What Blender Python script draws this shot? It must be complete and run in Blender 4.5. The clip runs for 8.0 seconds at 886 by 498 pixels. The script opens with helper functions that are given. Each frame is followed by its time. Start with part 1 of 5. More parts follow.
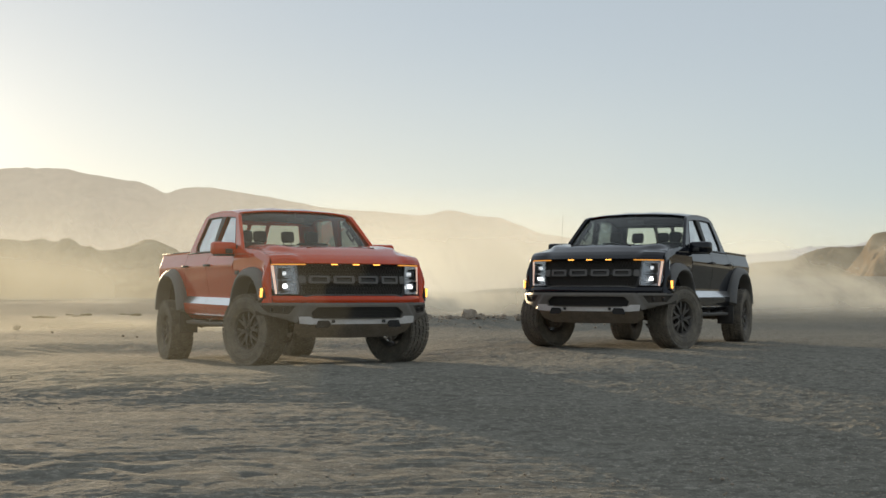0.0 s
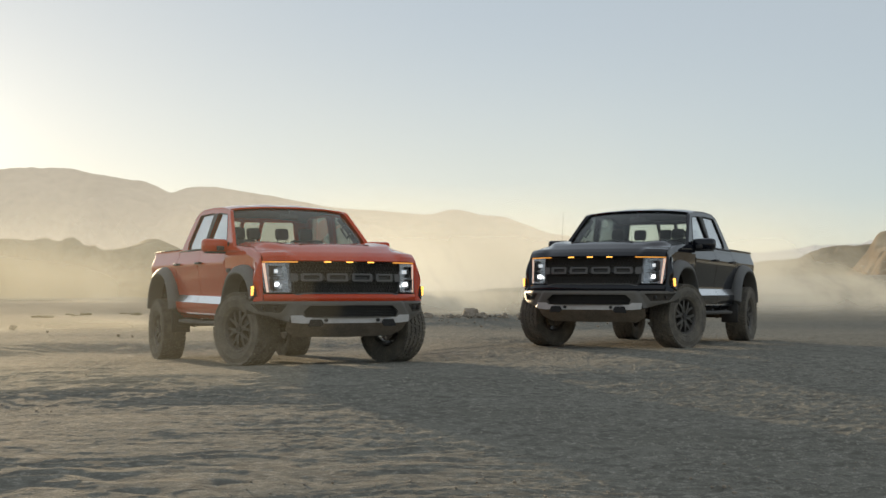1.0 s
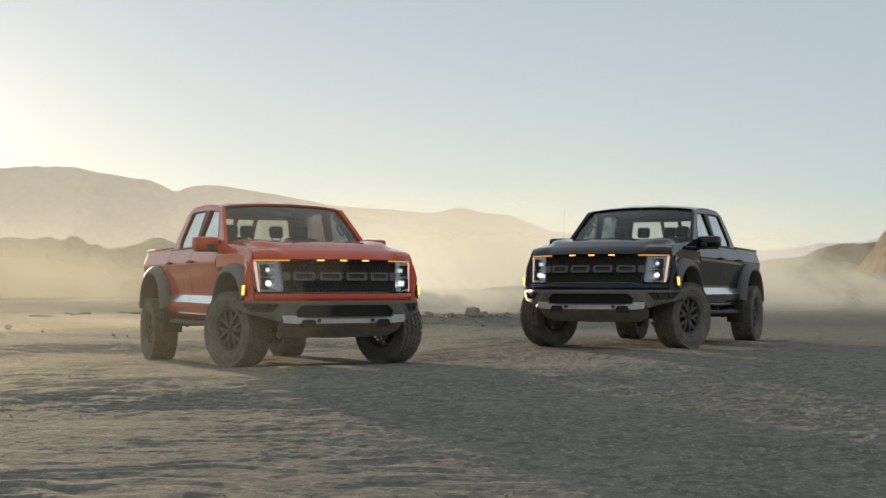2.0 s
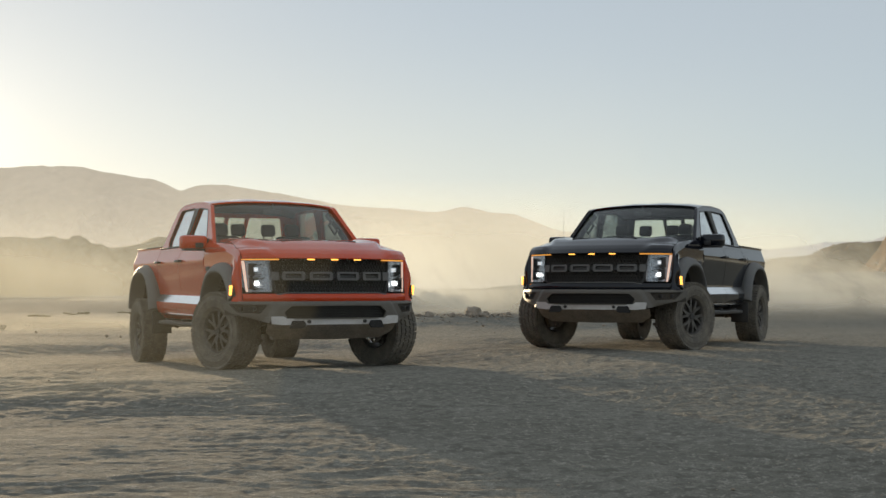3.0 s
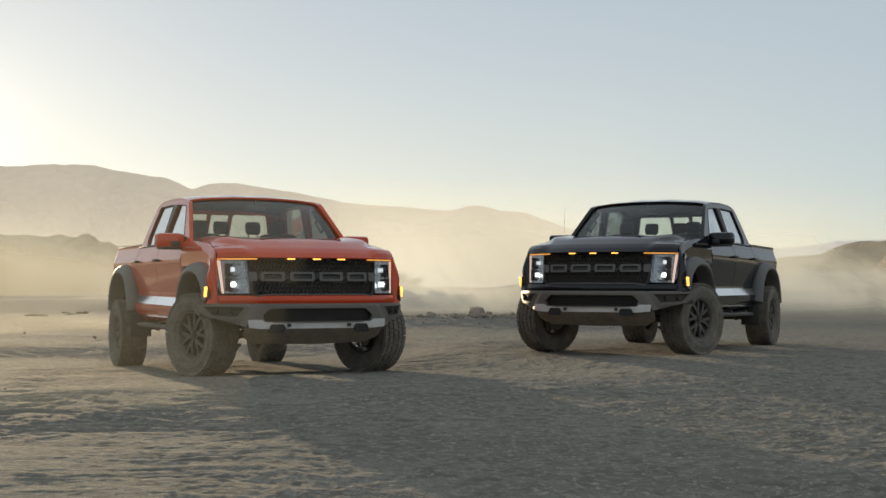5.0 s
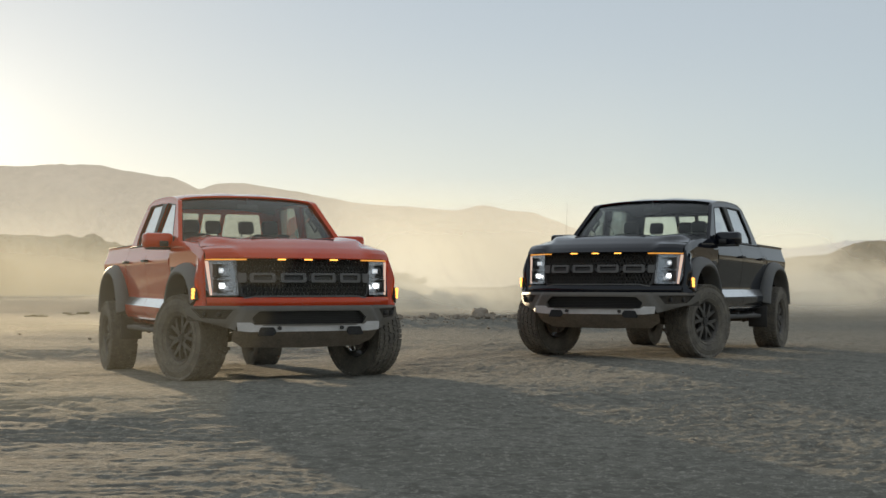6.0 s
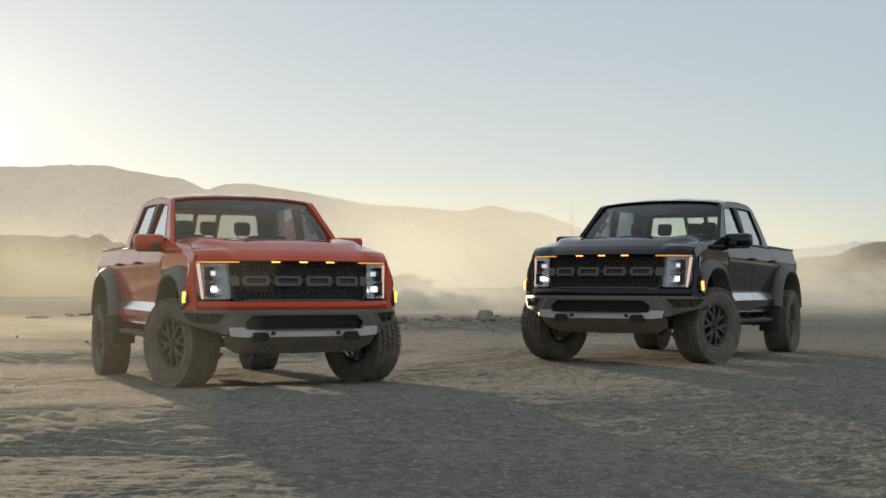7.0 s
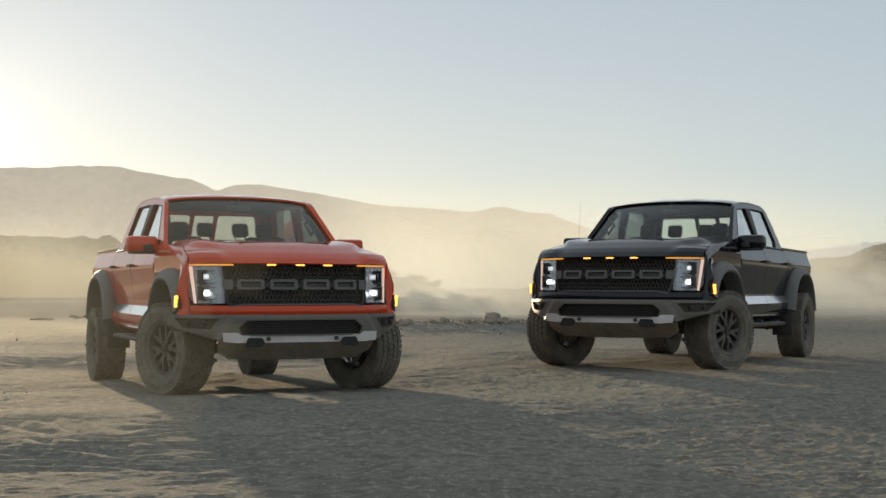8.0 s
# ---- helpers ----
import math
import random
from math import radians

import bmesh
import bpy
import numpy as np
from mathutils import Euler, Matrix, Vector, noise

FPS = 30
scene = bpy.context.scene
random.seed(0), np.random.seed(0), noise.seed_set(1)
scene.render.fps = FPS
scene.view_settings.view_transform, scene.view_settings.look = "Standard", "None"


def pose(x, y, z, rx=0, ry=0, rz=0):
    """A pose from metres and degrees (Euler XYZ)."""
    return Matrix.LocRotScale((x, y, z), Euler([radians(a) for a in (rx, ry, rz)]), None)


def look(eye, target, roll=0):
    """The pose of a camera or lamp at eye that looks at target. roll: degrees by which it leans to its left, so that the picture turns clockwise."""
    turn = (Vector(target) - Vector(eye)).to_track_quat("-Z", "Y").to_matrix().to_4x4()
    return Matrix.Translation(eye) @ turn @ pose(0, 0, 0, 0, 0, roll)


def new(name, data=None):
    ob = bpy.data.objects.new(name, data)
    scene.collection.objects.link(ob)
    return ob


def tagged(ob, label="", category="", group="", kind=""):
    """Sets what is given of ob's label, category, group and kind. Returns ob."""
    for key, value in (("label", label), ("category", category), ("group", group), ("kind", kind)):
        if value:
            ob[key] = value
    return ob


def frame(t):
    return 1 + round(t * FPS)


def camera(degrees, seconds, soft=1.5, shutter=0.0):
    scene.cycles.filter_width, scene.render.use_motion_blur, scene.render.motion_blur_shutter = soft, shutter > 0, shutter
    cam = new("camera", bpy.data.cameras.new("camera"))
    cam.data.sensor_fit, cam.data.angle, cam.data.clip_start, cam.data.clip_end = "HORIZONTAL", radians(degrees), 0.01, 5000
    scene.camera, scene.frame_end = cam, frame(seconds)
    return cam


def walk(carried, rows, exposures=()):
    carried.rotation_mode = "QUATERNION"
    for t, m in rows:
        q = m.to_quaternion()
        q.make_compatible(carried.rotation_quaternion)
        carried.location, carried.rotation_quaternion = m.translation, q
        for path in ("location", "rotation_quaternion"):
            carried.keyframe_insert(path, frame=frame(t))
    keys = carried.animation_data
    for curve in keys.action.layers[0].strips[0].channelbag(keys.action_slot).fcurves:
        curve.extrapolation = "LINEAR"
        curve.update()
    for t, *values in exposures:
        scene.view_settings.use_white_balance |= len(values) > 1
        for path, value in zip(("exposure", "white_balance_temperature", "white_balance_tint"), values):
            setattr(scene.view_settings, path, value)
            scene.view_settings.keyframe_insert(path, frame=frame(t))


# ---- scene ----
cam = camera(37.76, 8.0, soft=1.5)
# seconds, eye, heading to the left, tilt and roll in degrees
PATH = (
    (0.0, 0.984, -16.261, 0.880, -1.628, 1.966, 0.047),
    (0.5, 1.038, -16.070, 0.865, -1.530, 1.959, 0.061),
    (1.0, 1.102, -15.861, 0.867, -1.402, 1.931, -0.017),
    (1.5, 1.151, -15.649, 0.872, -1.295, 1.892, -0.038),
    (3.0, 1.331, -14.958, 0.886, -0.970, 1.823, -0.096),
    (3.5, 1.402, -14.750, 0.895, -0.849, 1.802, -0.092),
    (4.0, 1.462, -14.527, 0.897, -0.742, 1.784, -0.095),
    (4.5, 1.513, -14.301, 0.907, -0.614, 1.771, -0.061),
    (6.0, 1.686, -13.611, 0.935, -0.137, 1.751, -0.040),
    (6.5, 1.724, -13.384, 0.947, 0.014, 1.778, -0.041),
    (7.0, 1.755, -13.151, 0.964, 0.186, 1.779, 0.005),
    (7.5, 1.790, -12.930, 0.983, 0.403, 1.799, 0.016),
    (8.0, 1.828, -12.699, 0.992, 0.624, 1.816, 0.022),
)


def eye_pose(x, y, z, yaw, tilt, roll):
    a, b = radians(yaw), radians(tilt)
    ahead = Vector((-math.sin(a) * math.cos(b), math.cos(a) * math.cos(b), math.sin(b)))
    return look((x, y, z), Vector((x, y, z)) + ahead * 10, roll)


walk(cam, [(t, eye_pose(*row)) for t, *row in PATH], exposures=((0.0, 0.0, 6600, 11), (8.0, 0.0, 6600, 11)))

# ---- light: low sun behind the trucks, hazy sky ----
SUN_LEFT, SUN_UP = 20.8, 6.6      # degrees left of +y, degrees above the horizon
sun_way = Vector((-math.sin(radians(SUN_LEFT)) * math.cos(radians(SUN_UP)), math.cos(radians(SUN_LEFT)) * math.cos(radians(SUN_UP)), math.sin(radians(SUN_UP))))
world = bpy.data.worlds.new("sky")
scene.world = world
world.use_nodes = True
sky = world.node_tree.nodes.new("ShaderNodeTexSky")
sky.sky_type, sky.sun_disc = "NISHITA", False
sky.sun_elevation, sky.sun_rotation = radians(SUN_UP), radians(-SUN_LEFT)
sky.altitude, sky.air_density, sky.dust_density, sky.ozone_density = 300, 0.8, 0.2, 1.2
background = world.node_tree.nodes["Background"]
background.inputs["Strength"].default_value = 0.044
# dust in the air pales the whole sky
pale = world.node_tree.nodes.new("ShaderNodeMix")
pale.data_type, pale.blend_type = "RGBA", "ADD"
pale.inputs[0].default_value, pale.inputs[7].default_value = 1.0, (8.6, 9.3, 9.7, 1)
world.node_tree.links.new(sky.outputs[0], pale.inputs[6])


def aureole(below, gain, width, color):
    """Forward-scattered light of the dusty air round the sun: gain at the sun, falling off with the angle from it."""
    tree = world.node_tree
    toward, dot = tree.nodes.new("ShaderNodeTexCoord"), tree.nodes.new("ShaderNodeVectorMath")
    dot.operation, dot.inputs[1].default_value = "DOT_PRODUCT", sun_way
    tree.links.new(toward.outputs["Generated"], dot.inputs[0])
    angle, fall, scaled, mix = (tree.nodes.new(k) for k in ("ShaderNodeMath", "ShaderNodeMath", "ShaderNodeMath", "ShaderNodeMix"))
    angle.operation, fall.operation, scaled.operation = "ARCCOSINE", "MULTIPLY", "POWER"
    fall.inputs[1].default_value, scaled.inputs[0].default_value = -1 / radians(width), math.e
    tree.links.new(dot.outputs["Value"], angle.inputs[0])
    tree.links.new(angle.outputs[0], fall.inputs[0])
    tree.links.new(fall.outputs[0], scaled.inputs[1])
    mix.data_type, mix.blend_type = "RGBA", "ADD"
    mix.inputs[7].default_value = (*(gain * c for c in color), 1)
    tree.links.new(scaled.outputs[0], mix.inputs[0])
    tree.links.new(below, mix.inputs[6])
    return mix.outputs[2]


glare = aureole(aureole(pale.outputs[2], 8.0, 3.0, (1.0, 0.95, 0.84)), 1.2, 16.0, (1.0, 0.95, 0.86))
world.node_tree.links.new(glare, background.inputs["Color"])

sun = new("sun", bpy.data.lights.new("sun", "SUN"))
sun.data.energy, sun.data.angle, sun.data.color = 4.7, radians(0.6), (1.0, 0.77, 0.48)
sun.matrix_world = look(sun_way * 60, (0, 0, 0))


# ---- materials ----
def node(mt, kind, **inputs):
    n = mt.node_tree.nodes.new(kind)
    for key, value in inputs.items():
        n.inputs[key.replace("_", " ")].default_value = value
    return n


def link(mt, a, b):
    mt.node_tree.links.new(a, b)


def surface(name, color, other=None, scale=6.0, rough=0.5, rough_other=None, metal=0.0, coat=0.0, bump=0.0, bump_scale=60.0, specular=0.5):
    """A surface in two tones mixed by noise at two sizes, with fine relief."""
    mt = bpy.data.materials.new(name)
    mt.use_nodes = True
    p = mt.node_tree.nodes["Principled BSDF"]
    other = other or color
    p.inputs["Metallic"].default_value, p.inputs["Coat Weight"].default_value = metal, coat
    p.inputs["Coat Roughness"].default_value, p.inputs["Specular IOR Level"].default_value = 0.04, specular
    p.inputs["Coat IOR"].default_value = 1.5
    place = node(mt, "ShaderNodeTexCoord").outputs["Object"]
    big, fine = node(mt, "ShaderNodeTexNoise", Scale=scale, Detail=6.0, Roughness=0.6), node(mt, "ShaderNodeTexNoise", Scale=scale * 9, Detail=4.0, Roughness=0.65)
    link(mt, place, big.inputs["Vector"]), link(mt, place, fine.inputs["Vector"])
    add = node(mt, "ShaderNodeMath")
    add.operation = "ADD"
    link(mt, big.outputs["Fac"], add.inputs[0]), link(mt, fine.outputs["Fac"], add.inputs[1])
    ramp = node(mt, "ShaderNodeMapRange", From_Min=0.75, From_Max=1.25)
    link(mt, add.outputs[0], ramp.inputs["Value"])
    mix = mt.node_tree.nodes.new("ShaderNodeMix")
    mix.data_type = "RGBA"
    mix.inputs[6].default_value, mix.inputs[7].default_value = (*color, 1), (*other, 1)
    link(mt, ramp.outputs[0], mix.inputs[0])
    link(mt, mix.outputs[2], p.inputs["Base Color"])
    r = node(mt, "ShaderNodeMapRange", To_Min=rough, To_Max=rough if rough_other is None else rough_other)
    link(mt, ramp.outputs[0], r.inputs["Value"]), link(mt, r.outputs[0], p.inputs["Roughness"])
    if bump:
        b, n = node(mt, "ShaderNodeBump", Strength=1.0, Distance=bump), node(mt, "ShaderNodeTexNoise", Scale=bump_scale, Detail=5.0)
        link(mt, place, n.inputs["Vector"]), link(mt, n.outputs["Fac"], b.inputs["Height"]), link(mt, b.outputs[0], p.inputs["Normal"])
    return mt


def glow(name, color, strength):
    mt = bpy.data.materials.new(name)
    mt.use_nodes = True
    p = mt.node_tree.nodes["Principled BSDF"]
    p.inputs["Base Color"].default_value = (*color, 1)
    p.inputs["Emission Color"].default_value, p.inputs["Emission Strength"].default_value = (*color, 1), strength
    p.inputs["Roughness"].default_value = 0.2
    return mt


def clear_glass(name, tint, base_gloss=0.05, grow=3.5):
    """A thin pane: see-through, with gloss growing at grazing angles."""
    mt = bpy.data.materials.new(name)
    mt.use_nodes = True
    out = mt.node_tree.nodes["Material Output"]
    see, gloss = node(mt, "ShaderNodeBsdfTransparent", Color=(*tint, 1)), node(mt, "ShaderNodeBsdfGlossy", Roughness=0.02, Color=(1, 1, 1, 1))
    weight, mix = node(mt, "ShaderNodeLayerWeight", Blend=0.5), mt.node_tree.nodes.new("ShaderNodeMixShader")
    power = node(mt, "ShaderNodeMath")
    power.operation = "POWER"
    power.inputs[1].default_value = grow
    fres = node(mt, "ShaderNodeMapRange", To_Min=base_gloss * 0.5, To_Max=1.0)
    link(mt, weight.outputs["Facing"], power.inputs[0]), link(mt, power.outputs[0], fres.inputs["Value"])
    link(mt, fres.outputs[0], mix.inputs[0]), link(mt, see.outputs[0], mix.inputs[1]), link(mt, gloss.outputs[0], mix.inputs[2])
    link(mt, mix.outputs[0], out.inputs["Surface"])
    return mt


def dust(name, color, density, scale, cut=0.35, foot=0.12, crown=0.55, side=0.25, stretch=1.0):
    """Airborne dust, and the added glare film: a drifting film that scatters the sun's light through, thinning to
    nothing at its rim.
    """
    mt = bpy.data.materials.new(name)
    mt.use_nodes = True
    tree = mt.node_tree
    out = tree.nodes["Material Output"]
    coords = node(mt, "ShaderNodeTexCoord")
    size = node(mt, "ShaderNodeMapping")
    size.inputs["Scale"].default_value = (1, 1, stretch)
    link(mt, coords.outputs["Object"], size.inputs["Vector"])
    n = node(mt, "ShaderNodeTexNoise", Scale=scale, Detail=5.0, Roughness=0.55, Distortion=0.4)
    link(mt, size.outputs[0], n.inputs["Vector"])
    body = node(mt, "ShaderNodeMapRange", From_Min=cut, From_Max=cut + 0.4)
    body.interpolation_type = "SMOOTHSTEP"
    link(mt, n.outputs["Fac"], body.inputs["Value"])
    xyz = node(mt, "ShaderNodeSeparateXYZ")
    link(mt, coords.outputs["Generated"], xyz.inputs[0])

    def fade(output, a, b):
        m = node(mt, "ShaderNodeMapRange", From_Min=a, From_Max=b)
        m.interpolation_type = "SMOOTHSTEP"
        link(mt, output, m.inputs["Value"])
        return m.outputs[0]

    value = body.outputs[0]
    for part_fade in (fade(xyz.outputs[0], 0.0, side), fade(xyz.outputs[0], 1.0, 1 - side), fade(xyz.outputs[2], 0.0, foot), fade(xyz.outputs[2], 1.0, crown)):
        times = node(mt, "ShaderNodeMath")
        times.operation = "MULTIPLY"
        link(mt, value, times.inputs[0]), link(mt, part_fade, times.inputs[1])
        value = times.outputs[0]
    last = node(mt, "ShaderNodeMath")
    last.operation = "MULTIPLY"
    last.inputs[1].default_value = density
    link(mt, value, last.inputs[0])
    clear, scatter, mix = tree.nodes.new("ShaderNodeBsdfTransparent"), node(mt, "ShaderNodeBsdfTranslucent", Color=(*color, 1)), tree.nodes.new("ShaderNodeMixShader")
    link(mt, last.outputs[0], mix.inputs[0]), link(mt, clear.outputs[0], mix.inputs[1]), link(mt, scatter.outputs[0], mix.inputs[2])
    link(mt, mix.outputs[0], out.inputs["Surface"])
    return mt


M_RED = surface("red_orange_paint", (0.66, 0.058, 0.006), (0.60, 0.053, 0.007), 1.5, 0.45, 0.55, coat=1.0, specular=0.1)
M_BLACK = surface("black_paint", (0.004, 0.006, 0.011), (0.007, 0.008, 0.013), 1.5, 0.5, 0.6, coat=1.0, specular=0.0)
M_FLARE = surface("grey_moulded_plastic", (0.125, 0.128, 0.130), (0.170, 0.165, 0.152), 4, 0.5, 0.65, bump=0.0006, bump_scale=250)
M_TRIM = surface("black_trim_plastic", (0.024, 0.024, 0.025), (0.052, 0.048, 0.043), 5, 0.45, 0.6, bump=0.0005, bump_scale=200)
M_STEEL = surface("dark_grey_bumper_steel", (0.125, 0.118, 0.104), (0.175, 0.160, 0.136), 5, 0.45, 0.6, metal=0.3, bump=0.0004, bump_scale=300)
M_SKID = surface("brushed_aluminium", (0.58, 0.565, 0.55), (0.48, 0.465, 0.44), 8, 0.35, 0.5, metal=0.35, bump=0.0003, bump_scale=120)
# mirror metal for added strips that imitate sky reflections in the body paint
M_GLEAM = surface("added_gleam_metal", (0.84, 0.85, 0.86), (0.78, 0.79, 0.80), 3, 0.10, 0.16, metal=1.0)
M_UNDER = surface("dusty_under_metal", (0.03, 0.027, 0.023), (0.09, 0.075, 0.058), 5, 0.7, 0.9, bump=0.002, bump_scale=40)
M_SHIELD = surface("dusty_skid_shield", (0.30, 0.25, 0.20), (0.19, 0.162, 0.132), 5, 0.6, 0.8, metal=0.2, bump=0.001, bump_scale=40)
M_TYRE = surface("dusty_tyre_rubber", (0.095, 0.088, 0.076), (0.235, 0.212, 0.172), 7, 0.75, 0.95, bump=0.001, bump_scale=90)
M_RIM = surface("black_wheel_paint", (0.055, 0.054, 0.052), (0.150, 0.136, 0.115), 8, 0.35, 0.55, metal=0.2)
M_BRAKE = surface("brake_steel", (0.16, 0.14, 0.12), (0.09, 0.08, 0.07), 12, 0.4, 0.6, metal=0.8)
M_MESH = surface("grille_mesh_plastic", (0.028, 0.026, 0.022), (0.050, 0.045, 0.036), 12, 0.4, 0.5)
M_BAR = surface("grille_bar_grey", (0.100, 0.098, 0.094), (0.135, 0.13, 0.122), 8, 0.45, 0.55)
M_CABIN = surface("dark_cabin_lining", (0.014, 0.014, 0.015), (0.022, 0.021, 0.02), 10, 0.75, 0.85, bump=0.001, bump_scale=150)
M_SEAT = surface("charcoal_seat_cloth", (0.012, 0.012, 0.013), (0.02, 0.02, 0.021), 20, 0.8, 0.9, bump=0.001, bump_scale=220)
M_CHROME = surface("bright_metal", (0.7, 0.7, 0.7), (0.6, 0.6, 0.6), 20, 0.12, 0.2, metal=1.0)
M_GLASS = clear_glass("tinted_glass", (0.72, 0.78, 0.80), 0.10, 1.8)
M_BACK_GLASS = clear_glass("back_glass", (0.86, 0.89, 0.88))
M_SHIELD_GLASS = clear_glass("windscreen_glass", (0.86, 0.90, 0.89), 0.06, 5.0)
M_LENS = clear_glass("lamp_lens", (0.97, 0.98, 0.98), 0.16, 3.0)
M_LAMP_BOWL = surface("lamp_bowl", (0.30, 0.31, 0.325), (0.20, 0.207, 0.218), 20, 0.22, 0.3, metal=0.8)
M_LED = glow("white_lamp", (1.0, 0.98, 0.93), 9.0)
M_LED_SOFT = glow("white_lamp_dim", (0.95, 0.97, 1.0), 1.0)
# emission imitating the bloom round a bright lamp
M_LAMP_BLOOM = glow("lamp_bloom_glow", (0.9, 0.95, 1.0), 0.42)
M_AMBER = glow("amber_lamp", (1.0, 0.45, 0.08), 2.4)
M_AMBER_SOFT = glow("amber_lamp_dim", (1.0, 0.42, 0.07), 0.75)
M_DRL = glow("warm_white_strip", (1.0, 0.70, 0.56), 0.50)
M_TAIL = surface("red_tail_lens", (0.25, 0.01, 0.01), (0.2, 0.01, 0.01), 20, 0.15, 0.2, coat=0.5)
M_ROCK = surface("tan_rock", (0.28, 0.235, 0.18), (0.40, 0.345, 0.275), 4, 0.85, 0.95, bump=0.02, bump_scale=12)
M_BUSH = surface("dry_bush_leaf", (0.10, 0.09, 0.025), (0.16, 0.13, 0.04), 3, 0.7, 0.8)
M_TWIG = surface("bush_wood", (0.12, 0.09, 0.06), (0.17, 0.13, 0.09), 8, 0.8, 0.9)


# ---- shaping helpers ----
def part(name, bm, material, parent=None, label="", smooth=35):
    """Links a bmesh as one mesh object under a thing or a part."""
    me = bpy.data.meshes.new(name)
    bmesh.ops.recalc_face_normals(bm, faces=bm.faces[:])
    bm.to_mesh(me)
    bm.free()
    me.materials.append(material)
    if smooth:
        me.shade_smooth()
        me.set_sharp_from_angle(angle=radians(smooth))
    ob = new(name, me)
    ob.parent = parent
    return tagged(ob, label)


def sheet(fn, nu, nv, thick=0.0, bm=None, loop=False):
    """A patch fn(u, v), u and v from 0 to 1."""
    bm = bm or bmesh.new()
    count = nu if loop else nu + 1
    rows = [[bm.verts.new(fn(i / nu, j / nv)) for j in range(nv + 1)] for i in range(count)]
    faces = []
    for i in range(nu):
        a, b = rows[i], rows[(i + 1) % count]
        for j in range(nv):
            faces.append(bm.faces.new((a[j], b[j], b[j + 1], a[j + 1])))
    if thick:
        bmesh.ops.recalc_face_normals(bm, faces=faces)
        bmesh.ops.solidify(bm, geom=faces, thickness=thick)
    return bm


def box(bm, centre, size, bevel=0.0, turn=None):
    m = Matrix.Translation(centre) @ (turn or Matrix()) @ Matrix.Diagonal((*size, 1))
    made = bmesh.ops.create_cube(bm, size=1.0, matrix=m)
    if bevel:
        edges = list({e for v in made["verts"] for e in v.link_edges})
        bmesh.ops.bevel(bm, geom=edges, offset=bevel, segments=2, profile=0.5, affect="EDGES")
    return bm


def rod(bm, a, b, r, r_end=None, n=12):
    a, b = Vector(a), Vector(b)
    m = Matrix.Translation((a + b) / 2) @ (b - a).to_track_quat("Z", "Y").to_matrix().to_4x4()
    bmesh.ops.create_cone(bm, cap_ends=True, segments=n, radius1=r, radius2=r if r_end is None else r_end, depth=(b - a).length, matrix=m)
    return bm


def rounded(points, r, n=4):
    """A closed outline with its corners rounded."""
    out, count = [], len(points)
    for i in range(count):
        p, a, b = Vector(points[i]), Vector(points[i - 1]), Vector(points[(i + 1) % count])
        da, db = (a - p), (b - p)
        k = min(r, da.length * 0.45, db.length * 0.45)
        s, e = p + da.normalized() * k, p + db.normalized() * k
        for j in range(n + 1):
            t = j / n
            out.append(s * (1 - t) ** 2 + p * 2 * t * (1 - t) + e * t * t)
    return out


def plate(outer, holes, fn, thick, bm=None, out=None):
    """A flat outline with holes, bent into place by fn(a, b) and given thickness."""
    bm = bm or bmesh.new()
    edges = []
    for ring in (outer, *holes):
        vs = [bm.verts.new((p[0], p[1], 0)) for p in ring]
        edges += [bm.edges.new((vs[i - 1], vs[i])) for i in range(len(vs))]
    made = bmesh.ops.triangle_fill(bm, edges=edges, use_beauty=True, use_dissolve=False)
    faces = [g for g in made["geom"] if isinstance(g, bmesh.types.BMFace)]
    for v in {v for f in faces for v in f.verts}:
        v.co = fn(v.co.x, v.co.y)
    if thick:
        bmesh.ops.recalc_face_normals(bm, faces=faces)
        bm.normal_update()
        if out and sum((f.normal for f in faces), Vector()).dot(out) < 0:
            bmesh.ops.reverse_faces(bm, faces=faces)
            bm.normal_update()
        bmesh.ops.solidify(bm, geom=faces, thickness=thick)
    return bm


def smooth_step(a, b, x):
    t = min(max((x - a) / (b - a), 0.0), 1.0)
    return t * t * (3 - 2 * t)


def lerp_table(table, x):
    xs, ys = zip(*table)
    return float(np.interp(x, xs, ys))


# ---- noise on arrays ----
def hash_grid(ix, iy, seed):
    n = (ix.astype(np.int64) * 374761393 + iy.astype(np.int64) * 668265263 + seed * 1442695041) & 0x7FFFFFFF
    n = ((n ^ (n >> 13)) * 1274126177) & 0x7FFFFFFF
    return ((n ^ (n >> 16)) & 0xFFFF) / 65535.0


def soft_noise(x, y, seed=0):
    ix, iy = np.floor(x), np.floor(y)
    fx, fy = x - ix, y - iy
    fx, fy = fx * fx * fx * (fx * (fx * 6 - 15) + 10), fy * fy * fy * (fy * (fy * 6 - 15) + 10)
    a, b = hash_grid(ix, iy, seed), hash_grid(ix + 1, iy, seed)
    c, d = hash_grid(ix, iy + 1, seed), hash_grid(ix + 1, iy + 1, seed)
    return (a * (1 - fx) + b * fx) * (1 - fy) + (c * (1 - fx) + d * fx) * fy - 0.5


def layered(x, y, octaves, seed=0, gain=0.5):
    total, k = 0, 1.0
    for i in range(octaves):
        c, s = math.cos(i * 1.1), math.sin(i * 1.1)
        total = total + k * soft_noise((x * c - y * s) * 2 ** i + 17.3 * i, (x * s + y * c) * 2 ** i - 9.1 * i, seed + i)
        k *= gain
    return total


